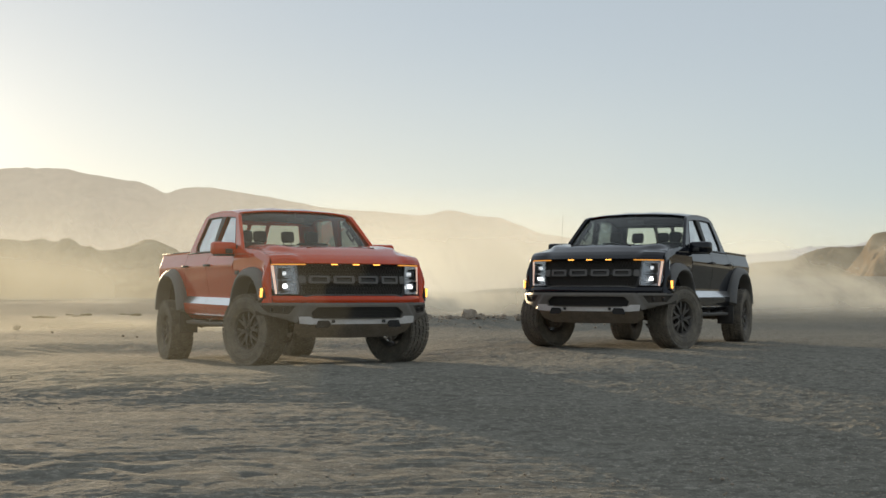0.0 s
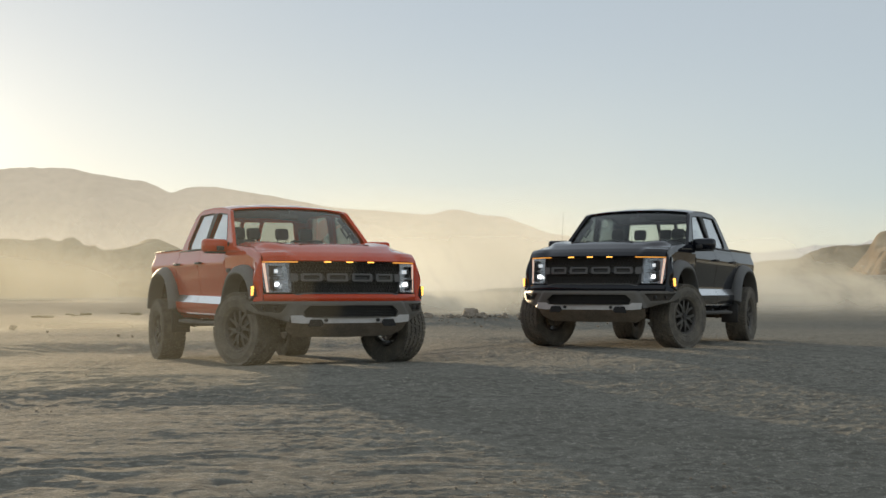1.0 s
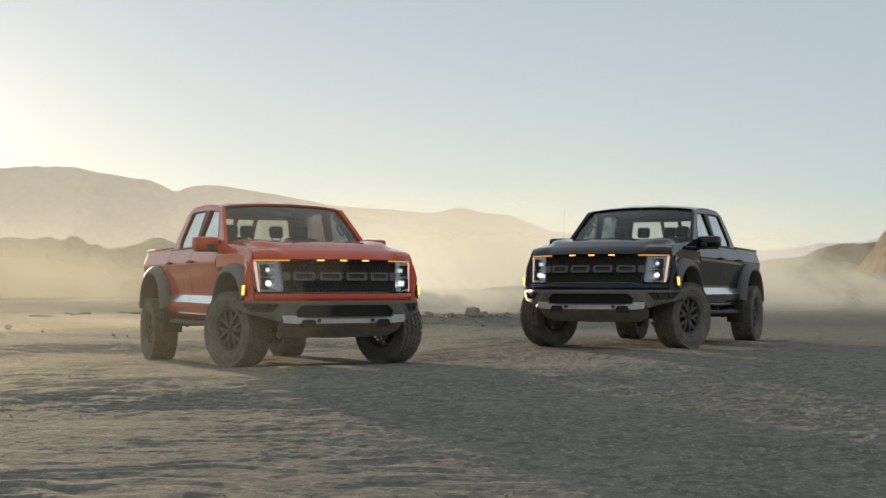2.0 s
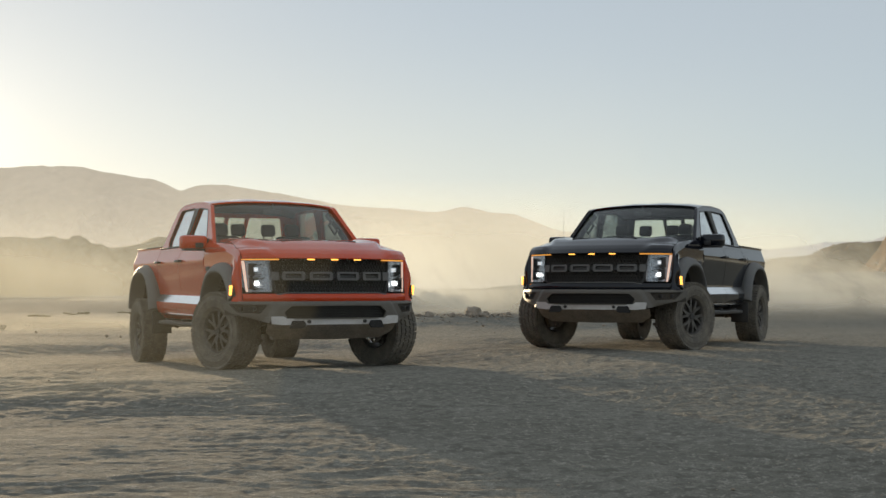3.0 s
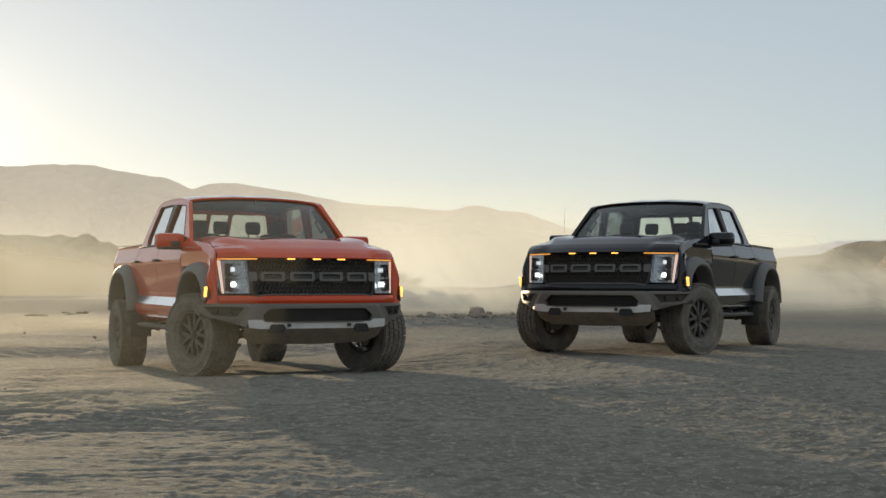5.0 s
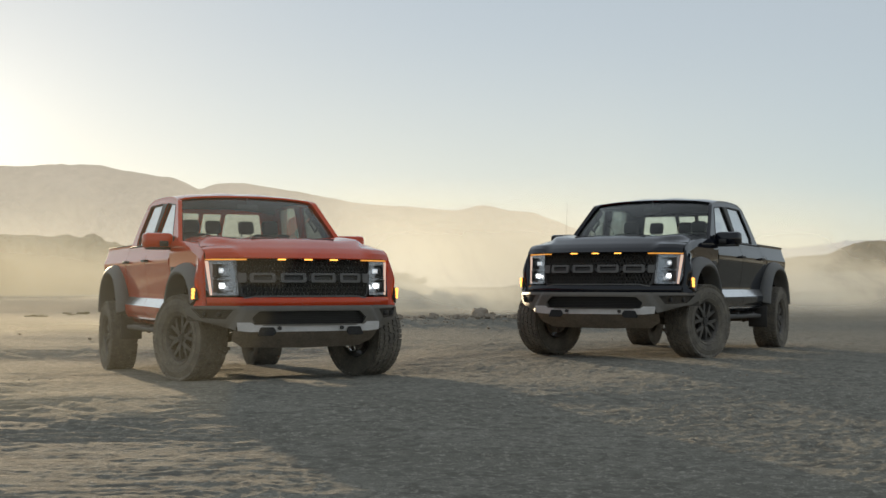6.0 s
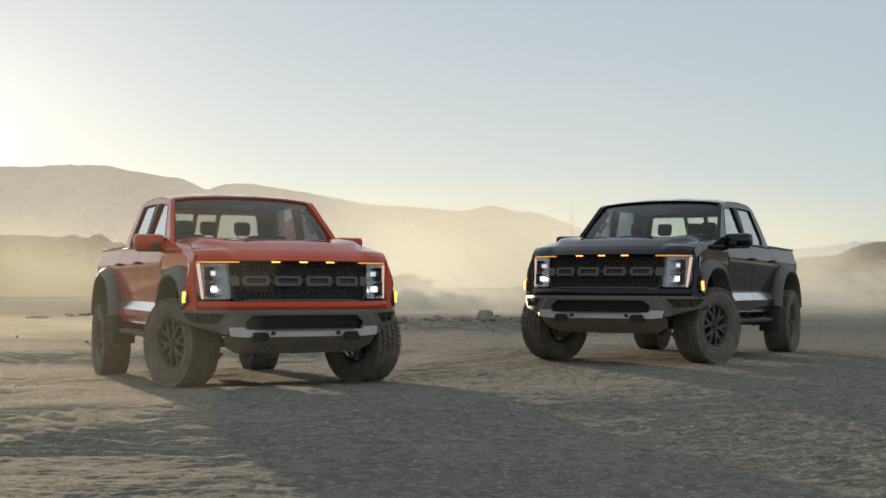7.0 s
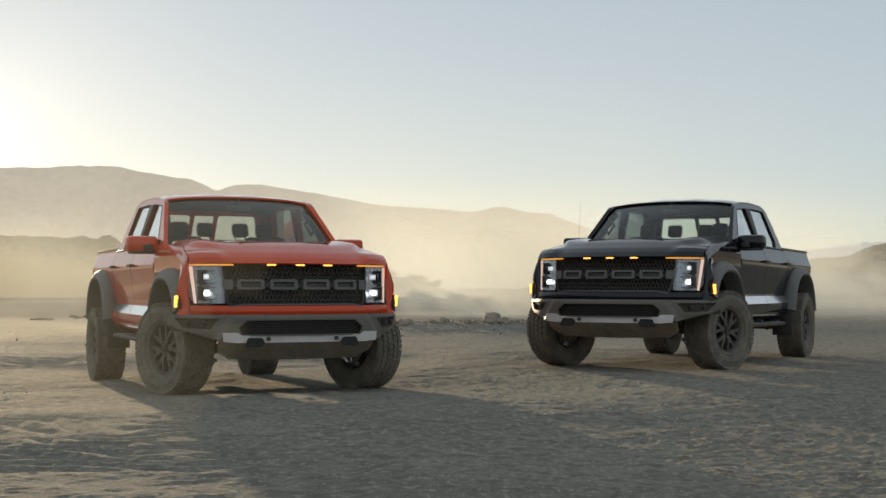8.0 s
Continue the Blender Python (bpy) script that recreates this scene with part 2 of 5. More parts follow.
def grid_object(name, X, Y, Z, material):
    ny, nx = X.shape
    co = np.stack([X, Y, Z], -1).reshape(-1, 3)
    i = np.arange(ny * nx).reshape(ny, nx)
    quads = np.stack([i[:-1, :-1], i[:-1, 1:], i[1:, 1:], i[1:, :-1]], -1).reshape(-1, 4)
    me = bpy.data.meshes.new(name)
    me.vertices.add(len(co)), me.vertices.foreach_set("co", co.ravel())
    me.loops.add(quads.size), me.loops.foreach_set("vertex_index", quads.ravel())
    me.polygons.add(len(quads)), me.polygons.foreach_set("loop_start", np.arange(0, quads.size, 4))
    me.update(calc_edges=True)
    me.materials.append(material)
    me.shade_smooth()
    return new(name, me)


# ---- where the trucks stand ----
def stand(x, y, z, heading, pitch, roll):
    """Pose of a truck: its front axle's middle on the ground, x forward. heading: degrees from -y towards +x."""
    a, p, r = radians(heading), radians(pitch), radians(roll)
    fwd = Vector((math.sin(a) * math.cos(p), -math.cos(a) * math.cos(p), math.sin(p))).normalized()
    left = Vector((0, 0, 1)).cross(fwd).normalized()
    left = (left * math.cos(r) + Vector((0, 0, math.sin(r)))).normalized()
    up = fwd.cross(left).normalized()
    m = Matrix((fwd, left, up)).transposed().to_4x4()
    return Matrix.Translation((x, y, z)) @ m


RED_POSE = stand(0, 0, 0, 25.0, -0.10, 0.0)
BLACK_POSE = stand(3.908, 2.231, 0.113, -27.48, 0.44, -0.17)


# ---- ground ----
def lie(x, y):
    """The broad lie of the land, level with the tyres under each truck."""
    weight, total = 0.12, 0.0
    for m, slope in ((RED_POSE, 0.0275), (BLACK_POSE, 0.0)):
        o, fwd, left, up = m.translation, m.col[0], m.col[1], m.col[2]
        dx, dy = x - o.x, y - o.y
        along, across = dx * fwd.x + dy * fwd.y, dx * left.x + dy * left.y
        away = np.hypot(np.maximum(np.abs(along + 1.85) - 2.3, 0), np.maximum(np.abs(across) - 1.1, 0))
        w = np.exp(-(away / 1.6) ** 2) * 6
        plane = o.z - (up.x * dx + up.y * dy) / up.z + slope * along
        total, weight = total + w * plane, weight + w
    far = np.hypot(x - 2, y)
    xs = np.clip(x, -60, 60)
    bank = 0.28 * np.exp(-((y - 17.2) / 2.6) ** 2) * (1 / (1 + np.exp(-(xs + 1) * 0.9)) * 1 / (1 + np.exp((xs - 9) * 0.8)))
    berm = 1.9 * np.exp(-((y - 62 - 0.3 * xs) / 6.5) ** 2) / (1 + np.exp((xs - 1.2) * 0.8)) / (1 + np.exp(-(xs + 8) * 0.8))
    dist = np.hypot(x - 1.3, y + 14.5)
    rise = 2.0 * np.clip((dist - 40) / 60, 0, 1) / (1 + np.exp(-(np.clip(x - 0.16 * np.clip(y, 0, 200), -40, 40) - 7) * 0.5))
    mounds = 0.10 * layered(np.clip(x, -90, 90) * 0.22, np.clip(y, -90, 130) * 0.6, 3, 121, 0.6) * np.clip((y - 21) / 10, 0, 1) * np.clip((140 - y) / 40, 0, 1)
    dip = -0.05 * np.exp(-((x - 4.4) ** 2 + (y + 4.6) ** 2) / 5)
    fall = -0.018 * np.clip(-2.5 - y, 0, 9)
    return total / weight + fall + dip + mounds + bank + berm + rise + np.clip((far - 60) / 200, 0, 1) * 1.2


def spaced(stops):
    """Grid lines from (end, step) stops."""
    at, out = stops[0][0], []
    for end, step in stops[1:]:
        n = max(int(round((end - at) / step)), 1)
        out += [at + (end - at) * i / n for i in range(n)]
        at = end
    return np.array(out + [at])


gx = spaced([(-4000, 0), (-900, 500), (-250, 90), (-80, 12), (-25, 1.4), (-9, 0.25), (-3.2, 0.07), (5.9, 0.0165), (8.5, 0.045), (12, 0.08), (30, 0.3), (80, 2.5), (250, 15), (900, 90), (4000, 500)])
gy = spaced([(-300, 0), (-60, 40), (-24, 4), (-18, 0.3), (-10.9, 0.11), (-4.2, 0.0165), (-2.0, 0.03), (8, 0.05), (22, 0.12), (45, 0.4), (100, 1.6), (300, 12), (900, 80), (4500, 500)])
X, Y = np.meshgrid(gx, gy)
Z = lie(X, Y)
near = np.exp(-(np.hypot(X - 2, Y + 3) / 60) ** 2)
wx, wy = X + 0.5 * layered(X * 0.5, Y * 0.5, 2, 50), Y + 0.5 * layered(X * 0.5, Y * 0.5, 2, 60)
Z += 0.10 * layered(X * 0.16, Y * 0.2, 3, 3) * np.clip((np.hypot(X - 2.3, Y - 2) - 5.5) / 6, 0, 1)
swell = layered(wx * 0.7, wy * 0.9, 3, 11, 0.5)
ruts = 0.5 - np.abs(layered((wx * 0.94 + wy * 0.34) * 0.9, (wy * 0.94 - wx * 0.34) * 3.6, 2, 31, 0.6)) * 2
vx, vy = wx + 0.10 * layered(X * 3, Y * 3, 2, 91), wy + 0.10 * layered(X * 3, Y * 3, 2, 97)
waves = 0.5 - np.abs(layered(vx * 2.0, vy * 5.6, 2, 41, 0.5)) * 2
ridges = np.clip(1 - np.abs(layered(vx * 5.2, vy * 6.4, 3, 37, 0.62)) * 4.2, 0, 1) ** 1.2
flakes = np.clip(layered(wx * 12, wy * 12, 2, 71, 0.7) * 3, -0.12, 0.75)
right = 1 / (1 + np.exp(-(X - 2.2 + 0.10 * (Y + 4)) * 1.8)) * np.clip((2.0 - Y) / 3, 0, 1)
patchy = np.clip(0.62 + 1.6 * layered(X * 0.8, Y * 0.8, 2, 83), 0.25, 1.3) + 0.55 * right
ripple = (vy * 3.4 + vx * 0.35 + 1.9 * layered(X * 0.9, Y * 1.1, 3, 141, 0.6)) % 1.0
ripple = np.where(ripple < 0.68, ripple / 0.68, (1 - ripple) / 0.32) * np.clip(0.75 + 1.2 * layered(X * 0.7, Y * 0.9, 2, 151), 0.3, 1.15)
crumbs = np.clip(layered(vx * 10, vy * 11, 2, 131, 0.6) * 4, -0.1, 1)
crests = np.clip(1 - np.abs(layered(vx * 1.6, vy * 4.6, 3, 45, 0.55)) * 11, 0, 1)
near *= 1 - 0.7 * np.clip((Y - 4) / 10, 0, 1) * np.clip(np.abs(X - 3.5) / 4 - 0.4, 0, 1)
Z += near * (0.018 * swell + 0.0185 * (1 - 0.70 * right) * ripple + 0.003 * right * ruts + 0.0015 * waves + (0.0022 + 0.0050 * right) * crests + patchy * ((0.0040 + 0.0046 * right) * ridges + 0.0022 * flakes) + 0.0042 * right * crumbs)


def crusted_ground():
    """Dry crust: broad stains, gritty patches, pale flakes and pebbly relief."""
    mt = bpy.data.materials.new("dry_lake_crust")
    mt.use_nodes = True
    p = mt.node_tree.nodes["Principled BSDF"]
    p.inputs["Roughness"].default_value, p.inputs["Specular IOR Level"].default_value = 0.95, 0.15
    p.inputs["Diffuse Roughness"].default_value = 0.25
    place = node(mt, "ShaderNodeTexCoord").outputs["Object"]
    squash = node(mt, "ShaderNodeMapping")
    squash.inputs["Scale"].default_value = (1.0, 1.15, 1.0)
    link(mt, place, squash.inputs["Vector"])

    def spots(scale, a, b, detail=6.0, rough=0.65):
        n, m = node(mt, "ShaderNodeTexNoise", Scale=scale, Detail=detail, Roughness=rough), node(mt, "ShaderNodeMapRange", From_Min=a, From_Max=b)
        link(mt, squash.outputs[0], n.inputs["Vector"]), link(mt, n.outputs["Fac"], m.inputs["Value"])
        return m.outputs[0]

    def blend(fac, a, b):
        m = mt.node_tree.nodes.new("ShaderNodeMix")
        m.data_type = "RGBA"
        link(mt, fac, m.inputs[0])
        for socket, value in ((6, a), (7, b)):
            if isinstance(value, tuple):
                m.inputs[socket].default_value = (*value, 1)
            else:
                link(mt, value, m.inputs[socket])
        return m.outputs[2]

    broad = blend(spots(0.45, 0.35, 0.65), (0.214, 0.208, 0.174), (0.278, 0.271, 0.229))
    grit = blend(spots(7.0, 0.46, 0.60), broad, (0.160, 0.153, 0.129))
    pale = blend(spots(17.0, 0.52, 0.64), grit, (0.385, 0.370, 0.315))
    fine = blend(spots(75.0, 0.48, 0.62), pale, (0.172, 0.165, 0.140))
    link(mt, fine, p.inputs["Base Color"])
    streak = node(mt, "ShaderNodeMapping")
    streak.inputs["Scale"].default_value = (0.30, 1.5, 1.0)
    streak.inputs["Rotation"].default_value = (0, 0, radians(8))
    link(mt, place, streak.inputs["Vector"])
    first, lines = node(mt, "ShaderNodeBump", Strength=1.0, Distance=0.013), node(mt, "ShaderNodeTexNoise", Scale=20.0, Detail=4.0, Roughness=0.6, Distortion=0.6)
    link(mt, streak.outputs[0], lines.inputs["Vector"]), link(mt, lines.outputs["Fac"], first.inputs["Height"])
    last = first.outputs[0]
    for scale, distance in ((30.0, 0.007), (90.0, 0.0055)):
        bump, n = node(mt, "ShaderNodeBump", Strength=1.0, Distance=distance), node(mt, "ShaderNodeTexNoise", Scale=scale, Detail=5.0, Roughness=0.65)
        link(mt, squash.outputs[0], n.inputs["Vector"]), link(mt, n.outputs["Fac"], bump.inputs["Height"])
        link(mt, last, bump.inputs["Normal"])
        last = bump.outputs[0]
    link(mt, last, p.inputs["Normal"])
    return mt


M_GROUND = crusted_ground()
ground = grid_object("ground", X, Y, Z, M_GROUND)
tagged(ground, "pale brown desert dirt, crumbly, rutted and pebbly", "ground", kind="structure")


def ground_height(x, y):
    return float(lie(np.array([x]), np.array([y]))[0])


# ---- hills and mountains ----
def range_of_hills(name, label, distance, depth, span, step, profile, rough, seed, material, gully=0.35, lift=0.0):
    """Hills round the plain: profile gives (degrees left of +y, ridge height in degrees); gullies run down their flanks."""
    az = np.arange(span[0], span[1], step)
    t = np.concatenate([np.linspace(0, 1, 70), np.linspace(1.03, 1.6, 14)])
    A, R = np.meshgrid(az, t)
    table = sorted(profile)
    ridge = np.interp(A, [a for a, e in table], [e for a, e in table]) + lift
    smooth = np.array([np.convolve(np.pad(r, 3, mode="edge"), np.hanning(7) / np.hanning(7).sum(), mode="valid") for r in ridge])
    height = np.tan(np.radians(smooth)) * (distance + depth)
    d = distance + depth * R
    x, y = 1.3 - np.sin(np.radians(A)) * d, -14.5 + np.cos(np.radians(A)) * d
    rise = np.where(R <= 1, np.sin(np.clip(R, 0, 1) * np.pi / 2) ** 0.85, np.cos((R - 1) / 0.6 * np.pi / 2))
    cells = np.radians(A) * distance
    cut = np.abs(layered(cells / (depth * 0.28), R * 1.2, 4, seed, 0.55)) * 2
    lumps = layered(x / (depth * 0.3), y / (depth * 0.3), 5, seed + 9, 0.55)
    spurs = 1 - np.abs(layered(x / (depth * 0.16), y / (depth * 0.16), 5, seed + 20, 0.6)) * 2.4
    z = height * rise * (1 - gully * (0.9 - cut) * np.sin(np.clip(R, 0, 1) * np.pi) ** 0.7) + lumps * rough * (0.4 + rise) * (R > 0) - height * 0.22 * (1 - spurs) * np.clip(R * 3, 0, 1) * np.clip((1.02 - R) * 4, 0, 1)
    z = np.where(R == 0, -2, z)
    ob = grid_object(name, x, y, z, material)
    return tagged(ob, label, "mountain", kind="structure")


M_FAR = surface("mountain_rock_haze_glow", (0.13, 0.108, 0.085), (0.25, 0.205, 0.16), 0.014, 0.95, 1.0, bump=2.0, bump_scale=0.05, specular=0.1)


def haze_glow(mt, color, strength):
    """Haze painted as emission: the far backdrop's rock itself glows like kilometres of lit air."""
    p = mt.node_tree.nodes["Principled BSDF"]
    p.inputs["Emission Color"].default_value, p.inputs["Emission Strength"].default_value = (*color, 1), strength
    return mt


# mountain and ridge rock emit the haze colour themselves
haze_glow(M_FAR, (1.0, 0.91, 0.75), 0.40)
M_PALE = haze_glow(surface("ridge_rock_haze_glow", (0.20, 0.18, 0.16), (0.26, 0.23, 0.2), 0.006, 0.95, 1.0, bump=3.0, bump_scale=0.03, specular=0.1), (0.92, 0.97, 1.0), 0.36)
M_HILL = surface("tan_hill_earth", (0.14, 0.095, 0.056), (0.25, 0.18, 0.115), 0.12, 0.95, 1.0, bump=0.5, bump_scale=0.4, specular=0.1)
M_DARK_HILL = surface("dark_hill_rock", (0.065, 0.050, 0.032), (0.14, 0.108, 0.07), 0.05, 0.95, 1.0, bump=0.5, bump_scale=0.3, specular=0.1)
M_FOOT = surface("dusty_foothill_earth", (0.16, 0.14, 0.095), (0.33, 0.285, 0.20), 0.05, 0.95, 1.0, bump=0.6, bump_scale=0.25, specular=0.1)
MOUNTAIN_PROFILE = ((40, 4.2), (28, 4.6), (20, 5.0), (17.3, 5.1), (14.8, 5.25), (13.4, 5.08), (12.9, 4.97), (11.7, 4.79), (11.1, 4.58), (10.5, 4.3), (9.8, 4.54), (9.2, 4.6), (7.9, 4.49), (6.2, 4.22), (4.0, 3.82), (2.0, 3.56), (0.8, 3.46), (0.3, 3.36), (-0.6, 3.27), (-1.2, 3.33), (-1.7, 3.48), (-2.3, 3.47), (-2.9, 3.30), (-4.2, 3.18), (-4.6, 3.02), (-5.3, 2.80), (-6.0, 2.52), (-6.6, 2.44), (-9, 2.0), (-12, 1.7), (-14, 1.2), (-15.4, 0.4), (-16, 0.1))
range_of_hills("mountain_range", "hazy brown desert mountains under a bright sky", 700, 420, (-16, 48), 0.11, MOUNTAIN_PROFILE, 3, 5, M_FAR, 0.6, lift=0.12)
range_of_hills("foothills", "low dark hills in backlit dust", 140, 34, (9, 44), 0.1, ((44, 2.2), (30, 2.4), (20, 2.6), (17.3, 2.51), (15.5, 2.42), (14.5, 2.33), (13.4, 2.15), (12.4, 2.4), (11.6, 2.68), (11.1, 2.66), (10.3, 2.31), (9.6, 1.87), (9, 1.2)), 0.8, 21, M_FOOT)
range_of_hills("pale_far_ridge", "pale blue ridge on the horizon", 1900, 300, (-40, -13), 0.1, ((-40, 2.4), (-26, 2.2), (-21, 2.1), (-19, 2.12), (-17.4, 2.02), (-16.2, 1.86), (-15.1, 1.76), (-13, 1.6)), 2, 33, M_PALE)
range_of_hills("brown_hill", "brown gullied hill beyond the dust", 170, 60, (-42, -14), 0.1, ((-42, 3.8), (-30, 3.2), (-22, 2.6), (-20, 2.25), (-19.4, 2.2), (-18.3, 2.09), (-17.4, 1.93), (-16.7, 1.69), (-15.3, 1.58), (-14, 1.4)), 0.5, 41, M_DARK_HILL)
range_of_hills("tan_bluff", "steep tan bluff cut by gullies", 105, 26, (-46, -17.4), 0.1, ((-46, 4.4), (-30, 3.8), (-23, 3.1), (-20.5, 2.78), (-20.1, 2.62), (-19.9, 2.26), (-19.66, 1.91), (-19.3, 1.48), (-19.0, 1.2), (-18.6, 0.84), (-17.4, 0.3)), 0.9, 47, M_HILL, 0.75)
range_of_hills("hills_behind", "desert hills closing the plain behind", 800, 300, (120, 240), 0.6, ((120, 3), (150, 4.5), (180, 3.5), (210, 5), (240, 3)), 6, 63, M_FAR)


# ---- airborne dust and an added glare film ----
def film_sheet(label, centre, width, height, bulge, material, nx=24):
    """A thin drifting veil of dust, or the added glare film, bowed and rippled, its foot on the ground."""
    cx, cy = centre

    def at(u, v):
        x = cx + (u - 0.5) * width
        y = cy + bulge * math.cos((u - 0.5) * math.pi) + 0.25 * bulge * math.sin(u * 9 + v * 4)
        return Vector((x, y + v * height * 0.12, ground_height(x, y) - 0.05 + v * height))

    ob = part("dust_or_glare_film", sheet(at, nx, 10), material)
    return tagged(ob, label, "dust", "dust drifting behind the trucks", "stuff")


DUST_COLOR = (0.70, 0.755, 0.76)
D_THICK = dust("dust_plume", DUST_COLOR, 0.42, 0.16, 0.22, 0.05, 0.35, 0.3, 1.3)
D_VEIL = dust("dust_veil", DUST_COLOR, 0.40, 0.09, 0.22, 0.10, 0.30, 0.3, 1.3)
D_ROLL = dust("dust_roll", DUST_COLOR, 0.50, 0.20, 0.20, 0.18, 0.35, 0.3, 1.6)
D_LOW = dust("dust_drift", (0.95, 0.95, 0.84), 0.30, 0.25, 0.27, 0.25, 0.3, 0.3, 2.0)
D_HAZE = dust("valley_haze", (0.90, 0.90, 0.80), 0.40, 0.03, 0.08, 0.06, 0.15, 0.35, 2.0)
# not dust: film added to lift the darks on the left like lens glare
D_GLARE = dust("added_glare_film", (0.86, 0.87, 0.72), 0.078, 0.12, 0.02, 0.05, 0.30, 0.45, 1.0)
D_HIGH = dust("dust_high", DUST_COLOR, 0.20, 0.05, 0.15, 0.10, 0.10, 0.4, 0.8)
for label, centre, width, height, bulge, material in (
    # first row is the added glare film, the rest is dust
    ("thin film added before the orange truck to imitate lens glare", (-4.6, -5.0), 14, 5.5, 0.8, D_GLARE),
    ("faint high dust thinning into the sky", (6, 84), 74, 24, 5.0, D_HIGH),
    ("tan dust plume hanging behind the two trucks", (4.6, 31), 18, 5.2, 2.0, D_THICK),
    ("thin veil of tan dust over the plain", (0.0, 48), 52, 6.5, 3.0, D_VEIL),
    ("low dust rolling over the open ground", (18, 24), 26, 4.0, 1.5, D_ROLL),
    ("bright wisp of dust low over the ground", (-8, 13), 17, 0.55, 0.7, D_LOW),
    ("pale backlit haze filling the valley", (-55, 78), 120, 8.0, 8.0, D_HAZE),
):
    film_sheet(label, centre, width, height, bulge, material, 40)


# ---- pickup truck: x forward from the front axle, y to its left, z up ----
AXLES = (0.0, -3.70)
SIDE = ((0.54, 0.90), (0.60, 0.955), (0.66, 0.990), (0.735, 1.000), (0.775, 0.968), (0.825, 0.940), (0.86, 0.940), (1.05, 0.970), (1.20, 0.990), (1.25, 0.992), (1.275, 0.984), (1.36, 0.952), (1.43, 0.930))


def side_y(z):
    return lerp_table(SIDE, z)


def nose_x(y):
    """Plan of the truck's face."""
    return 0.955 - 0.30 * (abs(y) / 0.95) ** 2.6


def glass_y(z):
    """Lean of the cab's sides above the belt."""
    return 0.934 - (z - 1.43) * 0.27


def arch_z(x, axle, rx=0.63, rz=0.70, foot=0.43, power=2.5):
    d = abs(x - axle) / rx
    return None if d >= 1 else foot + rz * (1 - d ** power) ** (1 / power)


HOOD_MID = ((-0.62, 1.474), (-0.1, 1.462), (0.30, 1.448), (0.48, 1.430), (0.60, 1.402), (0.72, 1.362), (0.79, 1.338), (0.81, 1.329), (0.89, 1.287), (0.955, 1.238))
HOOD_EDGE = ((-0.62, 1.462), (-0.1, 1.442), (0.20, 1.418), (0.40, 1.396), (0.60, 1.368), (0.76, 1.352), (0.86, 1.334), (0.93, 1.292), (0.955, 1.238))


def hood_point(u, v):
    y = (v - 0.5) * 2
    run = 1 - (1 - u) ** 2.2 if u < 1 else 1.0
    xc = -0.62 + (0.955 + 0.62) * run
    half = 0.880 + 0.080 * smooth_step(0.0, 0.9, xc)
    slim = 0.20 * smooth_step(0.15, 0.8, xc)
    bulge = smooth_step(1.00 - slim * 1.2, 0.89 - slim * 1.2, abs(y)) * (1 - 0.10 * smooth_step(0.35, 0.0, abs(y)) * smooth_step(0.5, 0.0, xc))
    z = lerp_table(HOOD_EDGE, xc) * (1 - bulge) + lerp_table(HOOD_MID, xc) * bulge
    z -= 0.010 * smooth_step(0.9, 1.0, abs(y))
    # raised shoulders along both sides, a shallow valley and the power dome between
    z += 0.026 * math.exp(-((abs(y * half) - 0.69) / 0.12) ** 2) * smooth_step(0.62, -0.05, xc)
    z += 0.012 * smooth_step(0.46, 0.40, abs(y * half)) * smooth_step(0.75, 0.25, xc) - 0.010 * smooth_step(0.0, -0.5, xc) * smooth_step(0.6, 0.3, abs(y * half))
    return Vector((xc - (0.955 - nose_x(y * half)) * smooth_step(-0.3, 0.9, xc), y * half, z))


HOOD_RIM = sorted(tuple(hood_point(i / 60, 1.0)) for i in range(61))


def hood_rim(x):
    """Outer edge of the hood at x: half width and height."""
    return lerp_table([(p[0], p[1]) for p in HOOD_RIM], x), lerp_table([(p[0], p[2]) for p in HOOD_RIM], x)


def corner_swell(x, z):
    """How far the fender stands out ahead of the front wheel."""
    return 0.095 * smooth_step(0.28, 0.60, x) * smooth_step(1.28, 0.98, z)


